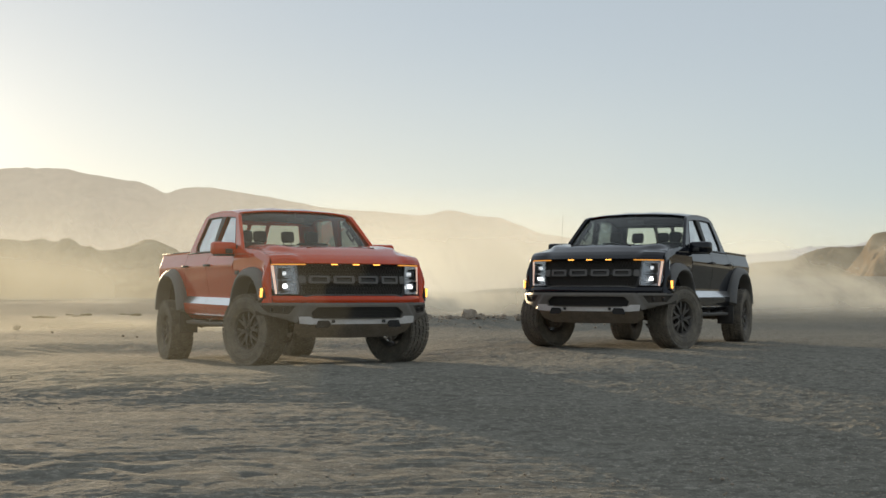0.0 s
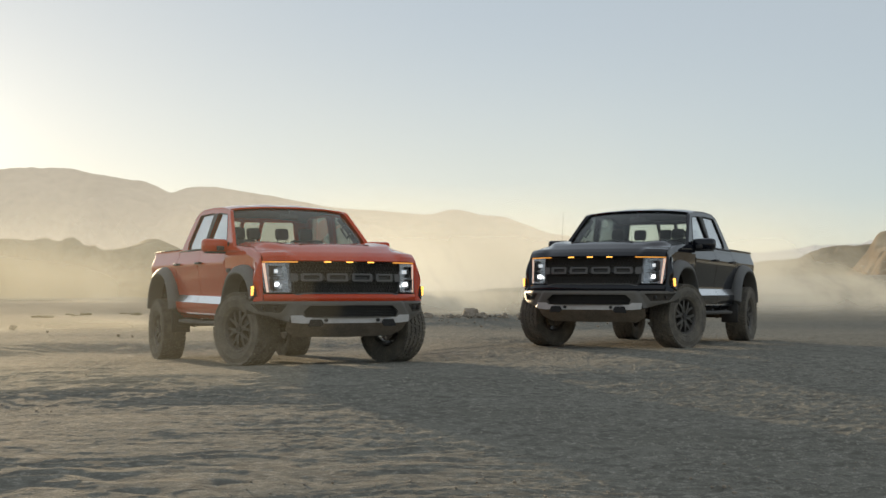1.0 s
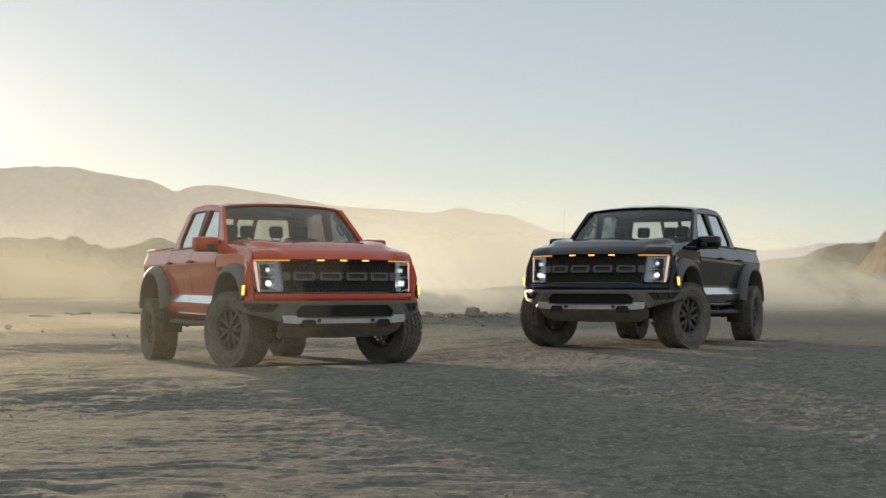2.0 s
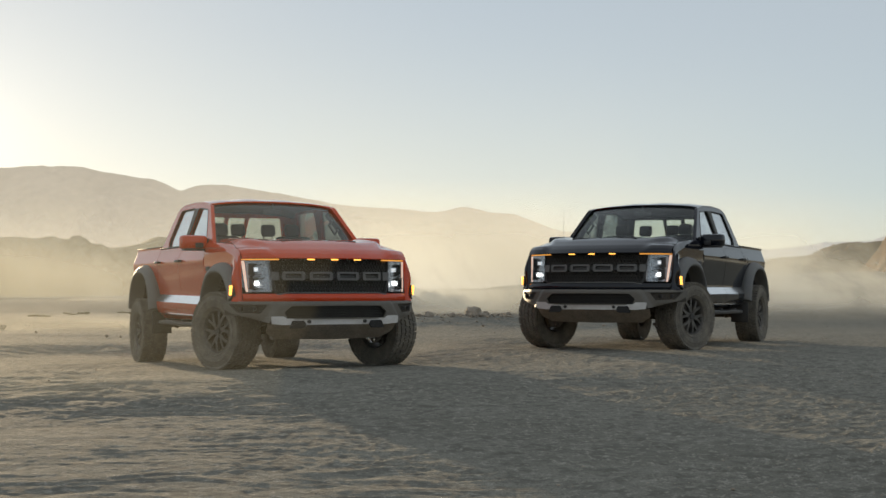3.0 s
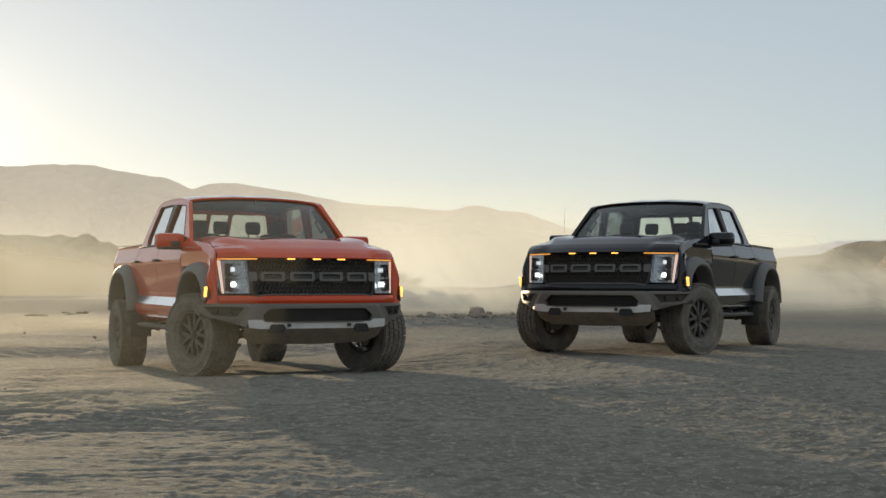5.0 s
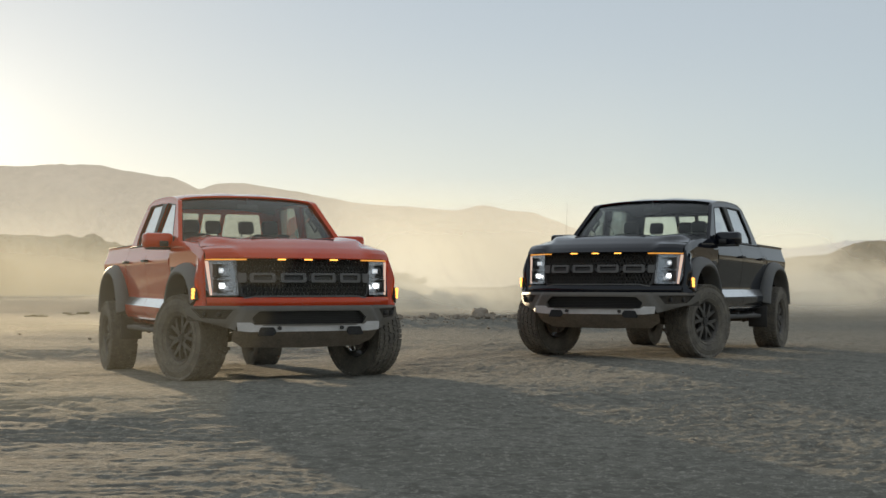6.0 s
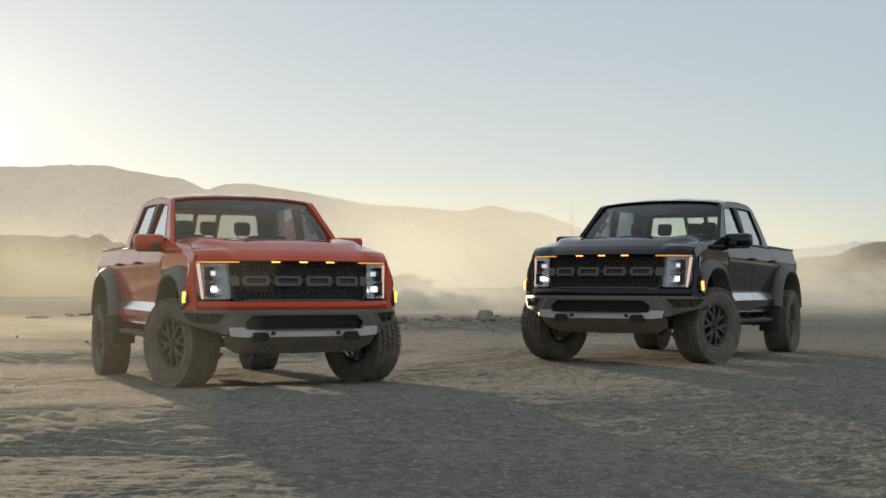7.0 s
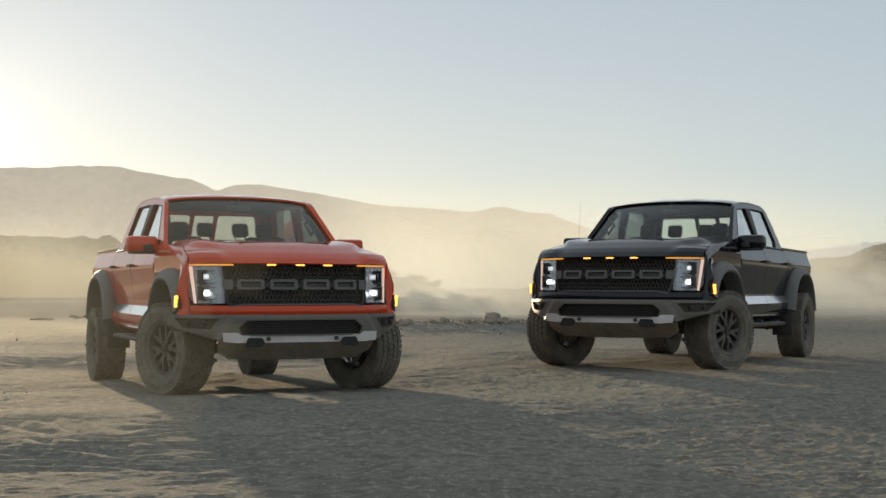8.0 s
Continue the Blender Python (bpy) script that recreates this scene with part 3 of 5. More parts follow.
def build_wheel(truck, x, s, steer, drop):
    turn = Matrix.Translation((x, s * 0.948, 0.435 - drop)) @ Matrix.Rotation(radians(steer), 4, "Z") @ Matrix.Diagonal((1, s, 1, 1))

    def spun(profile, n):
        return lambda u, v: turn @ Vector((math.cos(u * 2 * math.pi) * profile(v)[1], profile(v)[0], math.sin(u * 2 * math.pi) * profile(v)[1]))

    def by(table):
        k = len(table) - 1

        def at(v):
            i = min(int(v * k), k - 1)
            f = v * k - i
            return tuple(a + (b - a) * f for a, b in zip(table[i], table[i + 1]))
        return at, k

    hub = bmesh.new()
    rod(hub, turn @ Vector((0, -0.12, 0)), turn @ Vector((0, 0.02, 0)), 0.165, n=32)
    wheel = part("wheel", hub, M_BRAKE, truck, "wheel with black rim and all-terrain tyre")
    tyre_table = ((-0.115, 0.232), (-0.145, 0.262), (-0.160, 0.315), (-0.160, 0.36), (-0.152, 0.405), (-0.135, 0.425), (-0.08, 0.431), (0.08, 0.431), (0.135, 0.425), (0.152, 0.405), (0.160, 0.36), (0.160, 0.315), (0.145, 0.262), (0.115, 0.232))
    at, k = by(tyre_table)
    tyre = sheet(spun(at, 0), 64, k, loop=True)
    for row, (y, w) in enumerate(((-0.128, 0.046), (-0.068, 0.046), (0.0, 0.05), (0.068, 0.046), (0.128, 0.046))):
        count = 52
        for i in range(count):
            a = (i + 0.5 * (row % 2) + random.uniform(-0.08, 0.08)) / count * 2 * math.pi
            edge = row in (0, 4)
            m = turn @ Matrix.Rotation(-a, 4, "Y") @ Matrix.Translation((0.431 if edge else 0.4345, y, 0)) @ Matrix.Rotation(radians(random.choice((-22, 18, 26)) if not edge else 0), 4, "X")
            bmesh.ops.create_cube(tyre, size=1.0, matrix=m @ Matrix.Diagonal((0.017, w, 0.043 if edge else 0.040, 1)))
            if edge:
                shoulder = turn @ Matrix.Rotation(-a, 4, "Y") @ Matrix.Translation((0.408, math.copysign(0.151, y), 0)) @ Matrix.Rotation(math.copysign(radians(20), y), 4, "Z")
                bmesh.ops.create_cube(tyre, size=1.0, matrix=shoulder @ Matrix.Diagonal((0.046, 0.012, 0.040 if i % 2 else 0.047, 1)))
    for ring_r, ring_y in ((0.345, 0.161), (0.275, 0.152)):
        sheet(lambda u, v, rr=ring_r, ry=ring_y: turn @ Vector((math.cos(u * 2 * math.pi) * (rr + 0.006 * math.cos(v * 2 * math.pi)), ry + 0.004 * math.sin(v * 2 * math.pi), math.sin(u * 2 * math.pi) * (rr + 0.006 * math.cos(v * 2 * math.pi)))), 48, 6, bm=tyre, loop=True)
    part("tyre", tyre, M_TYRE, wheel, "dusty black tyre with chunky tread")
    rim_table = ((-0.13, 0.225), (-0.10, 0.212), (0.02, 0.205), (0.085, 0.212), (0.118, 0.226), (0.128, 0.236), (0.122, 0.243), (0.105, 0.238))
    at, k = by(rim_table)
    rim = sheet(spun(at, 0), 56, k, loop=True)
    for i in range(6):
        a = i / 6 * 2 * math.pi + 0.2
        for fork in (-1, 1):
            inner, mid, outer = Vector((math.cos(a) * 0.05, 0.085, math.sin(a) * 0.05)), Vector((math.cos(a + fork * 0.14) * 0.125, 0.092, math.sin(a + fork * 0.14) * 0.125)), Vector((math.cos(a + fork * 0.26) * 0.218, 0.088, math.sin(a + fork * 0.26) * 0.218))
            for p, q, w in ((inner, mid, 0.036), (mid, outer, 0.033)):
                way = q - p
                sideways = way.cross(Vector((0, 1, 0))).normalized()
                along = way.normalized()
                m = Matrix((along, sideways.cross(along), sideways)).transposed().to_4x4()
                m.translation = (p + q) / 2
                bmesh.ops.create_cube(rim, size=1.0, matrix=turn @ m @ Matrix.Diagonal((way.length + 0.012, 0.034, w, 1)))
    rod(rim, turn @ Vector((0, 0.03, 0)), turn @ Vector((0, 0.098, 0)), 0.072, n=24)
    part("rim", rim, M_RIM, wheel, "black forked-spoke alloy rim")
    cap = bmesh.new()
    rod(cap, turn @ Vector((0, 0.095, 0)), turn @ Vector((0, 0.112, 0)), 0.042, 0.036, 20)
    for i in range(6):
        a = i / 6 * 2 * math.pi
        p = Vector((math.cos(a) * 0.058, 0.095, math.sin(a) * 0.058))
        rod(cap, turn @ p, turn @ (p + Vector((0, 0.014, 0))), 0.009, n=6)
    part("hub_cap", cap, M_TRIM, wheel)


def build_flare(truck, axle, s, front):
    lo, hi = (30, 163) if front else (16, 164)
    power = 2.5

    def ring(a, r):
        c, si = math.cos(a), math.sin(a)
        k = (abs(c) ** power + abs(si) ** power) ** (-1 / power)
        return axle + c * k * r * 0.90, 0.43 + si * k * r * (1.0 if front else 1.04)

    section = ((0.665, 0.86), (0.655, 1.062), (0.661, 1.084), (0.680, 1.092), (0.722, 1.075), (0.756, 1.040), (0.772, 0.995), (0.766, 0.940))

    def at(u, v):
        a = radians(lo + (hi - lo) * u)
        k = len(section) - 1
        i = min(int(v * k), k - 1)
        f = v * k - i
        r = section[i][0] + (section[i + 1][0] - section[i][0]) * f
        y = section[i][1] + (section[i + 1][1] - section[i][1]) * f
        x, z = ring(a, r)
        return Vector((x, s * y, z))

    part("fender_flare", sheet(at, 44, 14, 0.006), M_FLARE, truck, "wide grey plastic fender flare")

    def well(u, v):
        a = radians(30 + 132 * u)
        x, z = ring(a, 0.668)
        return Vector((x, s * (0.52 + 0.42 * v), z))
    part("wheel_well", sheet(well, 28, 3, 0.004), M_CABIN, truck)


def panel_side(x0, x1, z0, z1, s, thick, nx=24, nz=30, axle=None):
    """A body side panel that follows the side's section, cut by the wheel arch."""
    def at(u, v):
        x = x0 + (x1 - x0) * u
        low = z0
        for a in (axle,) if axle is not None else ():
            cut = arch_z(x, a)
            low = max(low, cut) if cut else low
        z = low + (z1 - low) * v
        tail = 0.10 * smooth_step(-4.40, -4.88, x)
        return Vector((x, s * (side_y(z) - tail), z))
    return sheet(at, nx, nz, thick)


def build_truck(name, label, paint, m, steer, drop):
    truck = new(name)
    tagged(truck, label, "pickup truck", "two parked pickups")
    truck.matrix_world = m

    # hood, with two dark heat vents
    hood = part("hood", sheet(hood_point, 40, 48, 0.012), paint, truck, smooth=28)
    for s in (1, -1):
        vent = bmesh.new()
        box(vent, (0.32, s * 0.32, lerp_table(HOOD_MID, 0.32) - 0.006), (0.26, 0.24, 0.012), 0.003)
        for i in range(5):
            x = 0.42 - i * 0.05
            box(vent, (x, s * 0.32, lerp_table(HOOD_MID, x) - 0.001), (0.035, 0.22, 0.012), 0.003)
        part("hood_vent", vent, M_TRIM, hood, "black slotted heat vent")
    cowl = bmesh.new()
    sheet(lambda u, v: Vector((-0.60 - 0.12 * v - 0.14 * abs(u - 0.5) * 2, (u - 0.5) * 1.72, 1.432 - 0.02 * abs(u - 0.5) - 0.012 * v)), 16, 3, 0.01, cowl)
    part("cowl", cowl, M_TRIM, truck)

    for s in (1, -1):
        # fender, from the hood's rim down over the shoulder to the arch
        def fender_at(u, v):
            x = -0.775 + (0.605 + 0.775) * u
            half, top = hood_rim(max(x, -0.62))
            half += 0.006
            low = arch_z(x, 0.0) or (0.775 if x > 0 else 0.60)
            low = max(low, 0.775) if x > 0 else low
            over = ((half, top), (half + (0.972 - half) * 0.45, top - 0.004), (half + (0.972 - half) * 0.85, top - 0.012), (0.982, top - 0.075))
            if v < 0.4:
                k = v / 0.4 * 3
                i = min(int(k), 2)
                f = k - i
                y, z = over[i][0] + (over[i + 1][0] - over[i][0]) * f, over[i][1] + (over[i + 1][1] - over[i][1]) * f
            else:
                f = (v - 0.4) / 0.6
                z = (top - 0.075) * (1 - f) + low * f
                y = min(side_y(z) + 0.02 * smooth_step(1.25, 1.30, z), 0.984) if f > 0 else 0.982
            return Vector((x, s * (y + corner_swell(x, z)), z))
        fender = part("fender", sheet(fender_at, 40, 34, 0.008), paint, truck, smooth=30)
        badge = bmesh.new()
        box(badge, (-0.60, s * (side_y(1.14) + 0.004), 1.14), (0.16, 0.012, 0.05), 0.004)
        part("fender_vent", badge, M_TRIM, fender, "dark fender vent trim")
        marker = bmesh.new()
        box(marker, (0.598, s * 1.050, 0.885), (0.055, 0.05, 0.125), 0.012, Matrix.Rotation(s * radians(-48), 4, "Z") @ Matrix.Rotation(radians(-10), 4, "Y"))
        lamp = part("side_marker", marker, M_TRIM, truck, "amber side marker lamp")
        lit = bmesh.new()
        for i in range(3):
            box(lit, (0.612 - 0.006 * i, s * 1.066, 0.925 - i * 0.036), (0.03, 0.045, 0.0335), 0.003, Matrix.Rotation(s * radians(-48), 4, "Z") @ Matrix.Rotation(radians(-10), 4, "Y"))
        part("marker_lens", lit, M_AMBER, lamp, "glowing amber lens")

        # doors
        for door_name, x0, x1, handle_x in (("front_door", -0.785, -1.955, -1.86), ("rear_door", -1.967, -3.050, -2.93)):
            bm = panel_side(x0, x1, 0.60, 1.43, s, 0.02, 20, 40, -3.70 if door_name == "rear_door" else 0.0)
            door = part(door_name, bm, paint, truck, smooth=25)
            h = bmesh.new()
            box(h, (handle_x, s * (side_y(1.25) + 0.034), 1.252), (0.20, 0.022, 0.030), 0.008)
            box(h, (handle_x + 0.085, s * (side_y(1.25) + 0.014), 1.252), (0.025, 0.03, 0.026), 0.004)
            box(h, (handle_x - 0.085, s * (side_y(1.25) + 0.014), 1.252), (0.025, 0.03, 0.026), 0.004)
            part("door_handle", h, M_TRIM, door, "black pull handle")
            # added metal strip in place of the sky's reflection on the lower door
            gleam = bmesh.new()
            g0, g1 = min(x0, -0.86), max(x1, -3.00)
            def gleam_at(u, v):
                x = g0 + (g1 - g0) * u
                return Vector((x, s * (1.006 - 0.050 * v), 0.722 + 0.020 * (-0.86 - x) / 2.14 + 0.092 * v))
            sheet(gleam_at, 16, 2, 0.004, gleam)
            part("door_gleam", gleam, M_GLEAM, door, "metal strip added for the sky's gleam along the lower door")
            strip = bmesh.new()
            sheet(lambda u, v: Vector((x0 + (x1 - x0) * u, s * (0.936 + 0.012 * math.sin(v * math.pi)), 1.424 + 0.022 * v)), 12, 4, 0.004, strip)
            part("belt_trim", strip, M_TRIM, door)
        rocker = bmesh.new()
        sheet(lambda u, v: Vector((-0.72 - 2.34 * u, s * (0.955 - 0.09 * v), 0.595 - 0.075 * v)), 12, 4, 0.02, rocker)
        part("rocker_panel", rocker, paint, truck)
        # added metal edge in place of the highlight along the sill
        lip = bmesh.new()
        sheet(lambda u, v: Vector((-0.74 - 2.24 * u, s * (0.962 + 0.020 * v), 0.600 - 0.016 * v)), 12, 4, 0.010, lip)
        part("sill_gleam", lip, M_GLEAM, truck, "thin metal edge added for the sill's highlight")
        step = bmesh.new()
        box(step, (-1.85, s * 0.945, 0.47), (2.05, 0.13, 0.05), 0.018)
        for x in (-1.05, -1.85, -2.65):
            box(step, (x, s * 0.86, 0.50), (0.07, 0.20, 0.05), 0.01)
        board = part("running_board", step, M_TRIM, truck, "black running board")
        for x in (-1.3, -2.4):
            pads = bmesh.new()
            box(pads, (x, s * 0.945, 0.4945), (0.56, 0.12, 0.006))
            for i in range(5):
                box(pads, (x, s * (0.897 + i * 0.024), 0.497), (0.55, 0.012, 0.008), 0.002)
            part("step_pad", pads, M_FLARE, board)

        # cab side above the belt, with two window openings
        outer = rounded(((-0.56, 1.415), (-1.15, 1.925), (-1.45, 1.972), (-1.90, 1.992), (-2.40, 1.985), (-2.615, 1.935), (-2.80, 1.735), (-2.995, 1.43), (-2.995, 1.39), (-0.56, 1.39)), 0.05)
        front = rounded(((-0.86, 1.445), (-1.185, 1.868), (-1.60, 1.905), (-1.80, 1.445)), 0.04)
        rear = rounded(((-1.905, 1.445), (-1.80, 1.912), (-2.47, 1.912), (-2.70, 1.535), (-2.66, 1.445)), 0.045)
        side = plate(outer, (front, rear), lambda a, b: Vector((a, s * glass_y(b), b)), 0.045, out=Vector((0, s, 0)))
        part("cab_side", side, paint, truck, smooth=30)
        for pane_name, ring in (("front_window", front), ("rear_window", rear)):
            c = sum((Vector((*p, 0)) for p in ring), Vector()) / len(ring)
            bm = plate([Vector((*p, 0)).lerp(c, 0.006) for p in ring], (), lambda a, b: Vector((a, s * (glass_y(b) - 0.022), b)), 0.004)
            part("side_window", bm, M_GLASS, truck, "tinted side window")
            frame_bm = plate([Vector((*p, 0)).lerp(c, 0.004) for p in ring], ([Vector((*p, 0)).lerp(c, 0.035) for p in ring],), lambda a, b: Vector((a, s * (glass_y(b) - 0.010), b)), 0.010)
            part("window_seal", frame_bm, M_TRIM, truck)
            around = plate([Vector((*p, 0)).lerp(c, -0.018) for p in ring], ([Vector((*p, 0)) for p in ring],), lambda a, b: Vector((a, s * (glass_y(b) + 0.004), b)), 0.005, out=Vector((0, s, 0)))
            part("window_trim", around, M_TRIM, truck)
        post = plate(((-1.80, 1.45), (-1.90, 1.45), (-1.80, 1.905), (-1.605, 1.900)), (), lambda a, b: Vector((a, s * (glass_y(b) + 0.009), b)), 0.005, out=Vector((0, s, 0)))
        part("door_post_cover", post, M_TRIM, truck)

        # bed side, cut by the rear arch
        bed = panel_side(-3.065, -4.88, 0.60, 1.455, s, 0.03, 60, 36, -3.70)
        bed_side = part("bed_side", bed, paint, truck, smooth=25)
        cap = bmesh.new()
        box(cap, (-3.80, s * 0.885, 1.460), (1.47, 0.070, 0.018), 0.006)
        box(cap, (-4.69, s * 0.835, 1.460), (0.33, 0.070, 0.018), 0.006, Matrix.Rotation(s * radians(8), 4, "Z"))
        part("bed_rail_cap", cap, M_TRIM, bed_side, "black bed rail cap")
        inner = bmesh.new()
        box(inner, (-3.97, s * 0.80, 1.16), (1.76, 0.03, 0.58), 0.01)
        part("bed_wall", inner, M_TRIM, truck)
        if s > 0:
            fuel = bmesh.new()
            disc = [Vector((-3.22 + 0.085 * math.cos(k * 0.2244), 1.235 + 0.085 * math.sin(k * 0.2244))) for k in range(28)]
            plate(disc, (), lambda a, b: Vector((a, side_y(b) + 0.003, b)), 0.004, fuel, Vector((0, 1, 0)))
            part("fuel_door", fuel, paint, bed_side)
        tail = bmesh.new()
        box(tail, (-4.87, s * 0.800, 1.18), (0.07, 0.11, 0.42), 0.02)
        part("tail_lamp", tail, M_TAIL, truck, "red tail lamp")
        rear_bumper = bmesh.new()
        box(rear_bumper, (-4.92, s * 0.58, 0.66), (0.14, 0.46, 0.16), 0.03)
        part("rear_bumper", rear_bumper, M_STEEL, truck)

        # mirror: cap, glass, turn lamp and arm
        arm = bmesh.new()
        box(arm, (-0.865, s * 0.955, 1.425), (0.10, 0.16, 0.055), 0.02, Matrix.Rotation(s * radians(-18), 4, "Z"))
        box(arm, (-0.86, s * 0.925, 1.455), (0.14, 0.03, 0.09), 0.012)
        mirror = part("door_mirror", arm, M_TRIM, truck, "door mirror with painted cap")
        shell = bmesh.new()
        box(shell, (-0.815, s * 1.102, 1.450), (0.155, 0.315, 0.165), 0.04, Matrix.Rotation(s * radians(-8), 4, "Z"))
        part("mirror_cap", shell, paint, mirror)
        glass = bmesh.new()
        box(glass, (-0.897, s * 1.112, 1.450), (0.006, 0.27, 0.13), 0.002, Matrix.Rotation(s * radians(-8), 4, "Z"))
        part("mirror_glass", glass, M_CHROME, mirror, "silvered mirror glass")
        lower = bmesh.new()
        box(lower, (-0.805, s * 1.088, 1.366), (0.13, 0.27, 0.026), 0.01, Matrix.Rotation(s * radians(-8), 4, "Z"))
        box(lower, (-0.733, s * 1.048, 1.415), (0.02, 0.10, 0.06), 0.008, Matrix.Rotation(s * radians(-8), 4, "Z"))
        part("mirror_base", lower, M_TRIM, mirror)

        # headlight: dark bowl, two lit projectors, strip of running light, clear lens
        def face(y, z, back=0.0):
            lean = 0.05 * (z - 0.86) / 0.36
            return Vector((nose_x(y) - lean - back, s * y, z))
        outline = rounded(((0.690, 1.218), (0.672, 0.868), (0.925, 0.868), (0.962, 0.95), (0.962, 1.218)), 0.025)
        bowl = plate(outline, (), lambda a, b: face(a, b, 0.085), 0.01)
        headlight = part("headlight", bowl, M_LAMP_BOWL, truck, "lit headlamp with amber running light")
        walls = bmesh.new()
        count = len(outline)
        sheet(lambda u, v: face(outline[int(round(u * count)) % count][0], outline[int(round(u * count)) % count][1], 0.09 * v), count, 1, 0.006, walls)
        part("lamp_housing", walls, M_TRIM, headlight)
        part("lamp_lens", plate(outline, (), lambda a, b: face(a, b, 0.002), 0.003), M_LENS, headlight, "clear lamp lens")
        for z, mat_lamp, r in ((1.115, M_LED_SOFT, 0.019), (0.965, M_LED, 0.025)):
            ring, rims = bmesh.new(), bmesh.new()
            c = face(0.812, z, 0.075)
            swing = Matrix.Rotation(s * radians(-20), 4, "Z")
            for dz, h in ((0.056, 0.012), (-0.056, 0.012)):
                box(rims, c + Vector((0.03, 0, dz)), (0.07, 0.17, h), 0.004, swing)
            for dy in (-0.083, 0.083):
                box(rims, c + swing @ Vector((0.03, dy, 0)), (0.07, 0.012, 0.12), 0.004, swing)
            box(ring, c + Vector((0.0, 0, 0)), (0.03, 0.155, 0.105), 0.012, swing)
            for dy in (-0.05, 0.05):
                box(rims, c + swing @ Vector((0.02, dy, 0)), (0.03, 0.010, 0.09), 0.003, swing)
            projector = part("projector", ring, M_LAMP_BOWL, headlight, "square-framed projector lamp")
            part("projector_frame", rims, M_TRIM, headlight)
            # the reflector cup emits by itself, a painted bloom round the lamp
            cup = bmesh.new()
            box(cup, c + Vector((0.014, 0, 0)), (0.016, r * 3.2, r * 2.6), 0.006, swing)
            part("reflector", cup, M_LAMP_BLOOM, headlight, "reflector given its own glow to imitate lamp bloom")
            eye = bmesh.new()
            bmesh.ops.create_uvsphere(eye, u_segments=16, v_segments=10, radius=r, matrix=Matrix.Translation(c + Vector((0.024, 0, 0))) @ Matrix.Diagonal((0.7, 1.15, 0.85, 1)))
            part("projector_lens", eye, mat_lamp, headlight, "bright white lamp")
        bar = bmesh.new()
        box(bar, face(0.812, 1.04, 0.06), (0.02, 0.17, 0.014), 0.004, Matrix.Rotation(s * radians(-20), 4, "Z"))
        part("lamp_bar", bar, M_TRIM, headlight)
        top = bmesh.new()
        sheet(lambda u, v: face(0.600 + 0.355 * u, 1.216 + 0.013 * v, -0.004), 14, 2, 0.014, top)
        part("running_light", top, M_AMBER_SOFT, headlight, "amber running light strip")
        down = bmesh.new()
        sheet(lambda u, v: face(0.958 - 0.034 * u - 0.026 * v * (1 - 0.35 * u), 1.208 - 0.335 * u, -0.003), 14, 2, 0.012, down)
        part("running_light", down, M_DRL, headlight, "pale running light strip")

        # face round the lamp
        cheek = bmesh.new()
        def cheek_at(u, v):
            z = 1.262 - 0.492 * u
            inner = Vector((nose_x(0.957) - 0.05 * (z - 0.86) / 0.36, 0.957, z))
            outer = Vector((0.603, (0.984 if z > 1.2 else side_y(z)) + corner_swell(0.603, z), z))
            p = inner.lerp(outer, v)
            p.x += 0.022 * math.sin(v * math.pi)
            return Vector((p.x, s * p.y, p.z))
        sheet(cheek_at, 16, 8, 0.006, cheek)
        part("lamp_surround", cheek, paint, truck)

    # windscreen, roof, cab back
    rail_line = ((-2.66, 1.885), (-2.615, 1.930), (-2.52, 1.962), (-2.40, 1.982), (-2.15, 1.992), (-1.90, 1.992), (-1.60, 1.982), (-1.45, 1.972), (-1.30, 1.955), (-1.19, 1.938))

    def roof_z(x, yn):
        rail_z, crown = lerp_table(rail_line, x), 0.032 + 0.012 * smooth_step(-1.2, -1.8, x)
        return rail_z - 0.014 + crown * (1 - yn * yn) + 0.026 * (1 - abs(yn) ** 7)

    def windscreen(u, v):
        y = (u - 0.5) * 2
        a = Vector((-0.44 - 0.20 * y * y, y * 0.885, 1.435))
        b = Vector((-1.225 - 0.05 * y * y, y * 0.790, roof_z(-1.225, y * 0.97) - 0.012))
        p = a.lerp(b, v)
        p.z += 0.028 * math.sin(v * math.pi)
        return p
    part("windscreen", sheet(windscreen, 24, 12, 0.005), M_SHIELD_GLASS, truck, "clear windscreen reflecting the sky")
    for s in (1, -1):
        pillar = bmesh.new()
        def pillar_at(u, v):
            p = windscreen(0.5 + s * 0.5, u)
            q = Vector((p.x - 0.02, s * (glass_y(max(p.z, 1.43)) - 0.002), p.z - 0.02))
            return p.lerp(q, v) + Vector((0.012, 0, 0.010)) * math.sin(v * math.pi * 0.8 + 0.4)
        sheet(pillar_at, 12, 6, 0.03, pillar)
        part("windscreen_pillar", pillar, paint, truck)

        trim = bmesh.new()
        sheet(lambda u, v: windscreen(0.5 + s * 0.485, 0.05 + 0.9 * u) + Vector((-0.03 - 0.10 * v, -s * 0.012, -0.03 - 0.045 * v)), 10, 3, 0.012, trim)
        pillar_trim = part("pillar_trim", trim, M_CABIN, truck)
        grip = bmesh.new()
        low, high, off = Vector((-0.985, s * 0.785, 1.640)), Vector((-1.135, s * 0.765, 1.762)), Vector((-0.062, -s * 0.02, -0.055))
        rod(grip, low + off, high + off, 0.014, n=10)
        for p in (low, high):
            rod(grip, p, p + off, 0.016, 0.014, 10)
            bmesh.ops.create_uvsphere(grip, u_segments=10, v_segments=6, radius=0.015, matrix=Matrix.Translation(p + off))
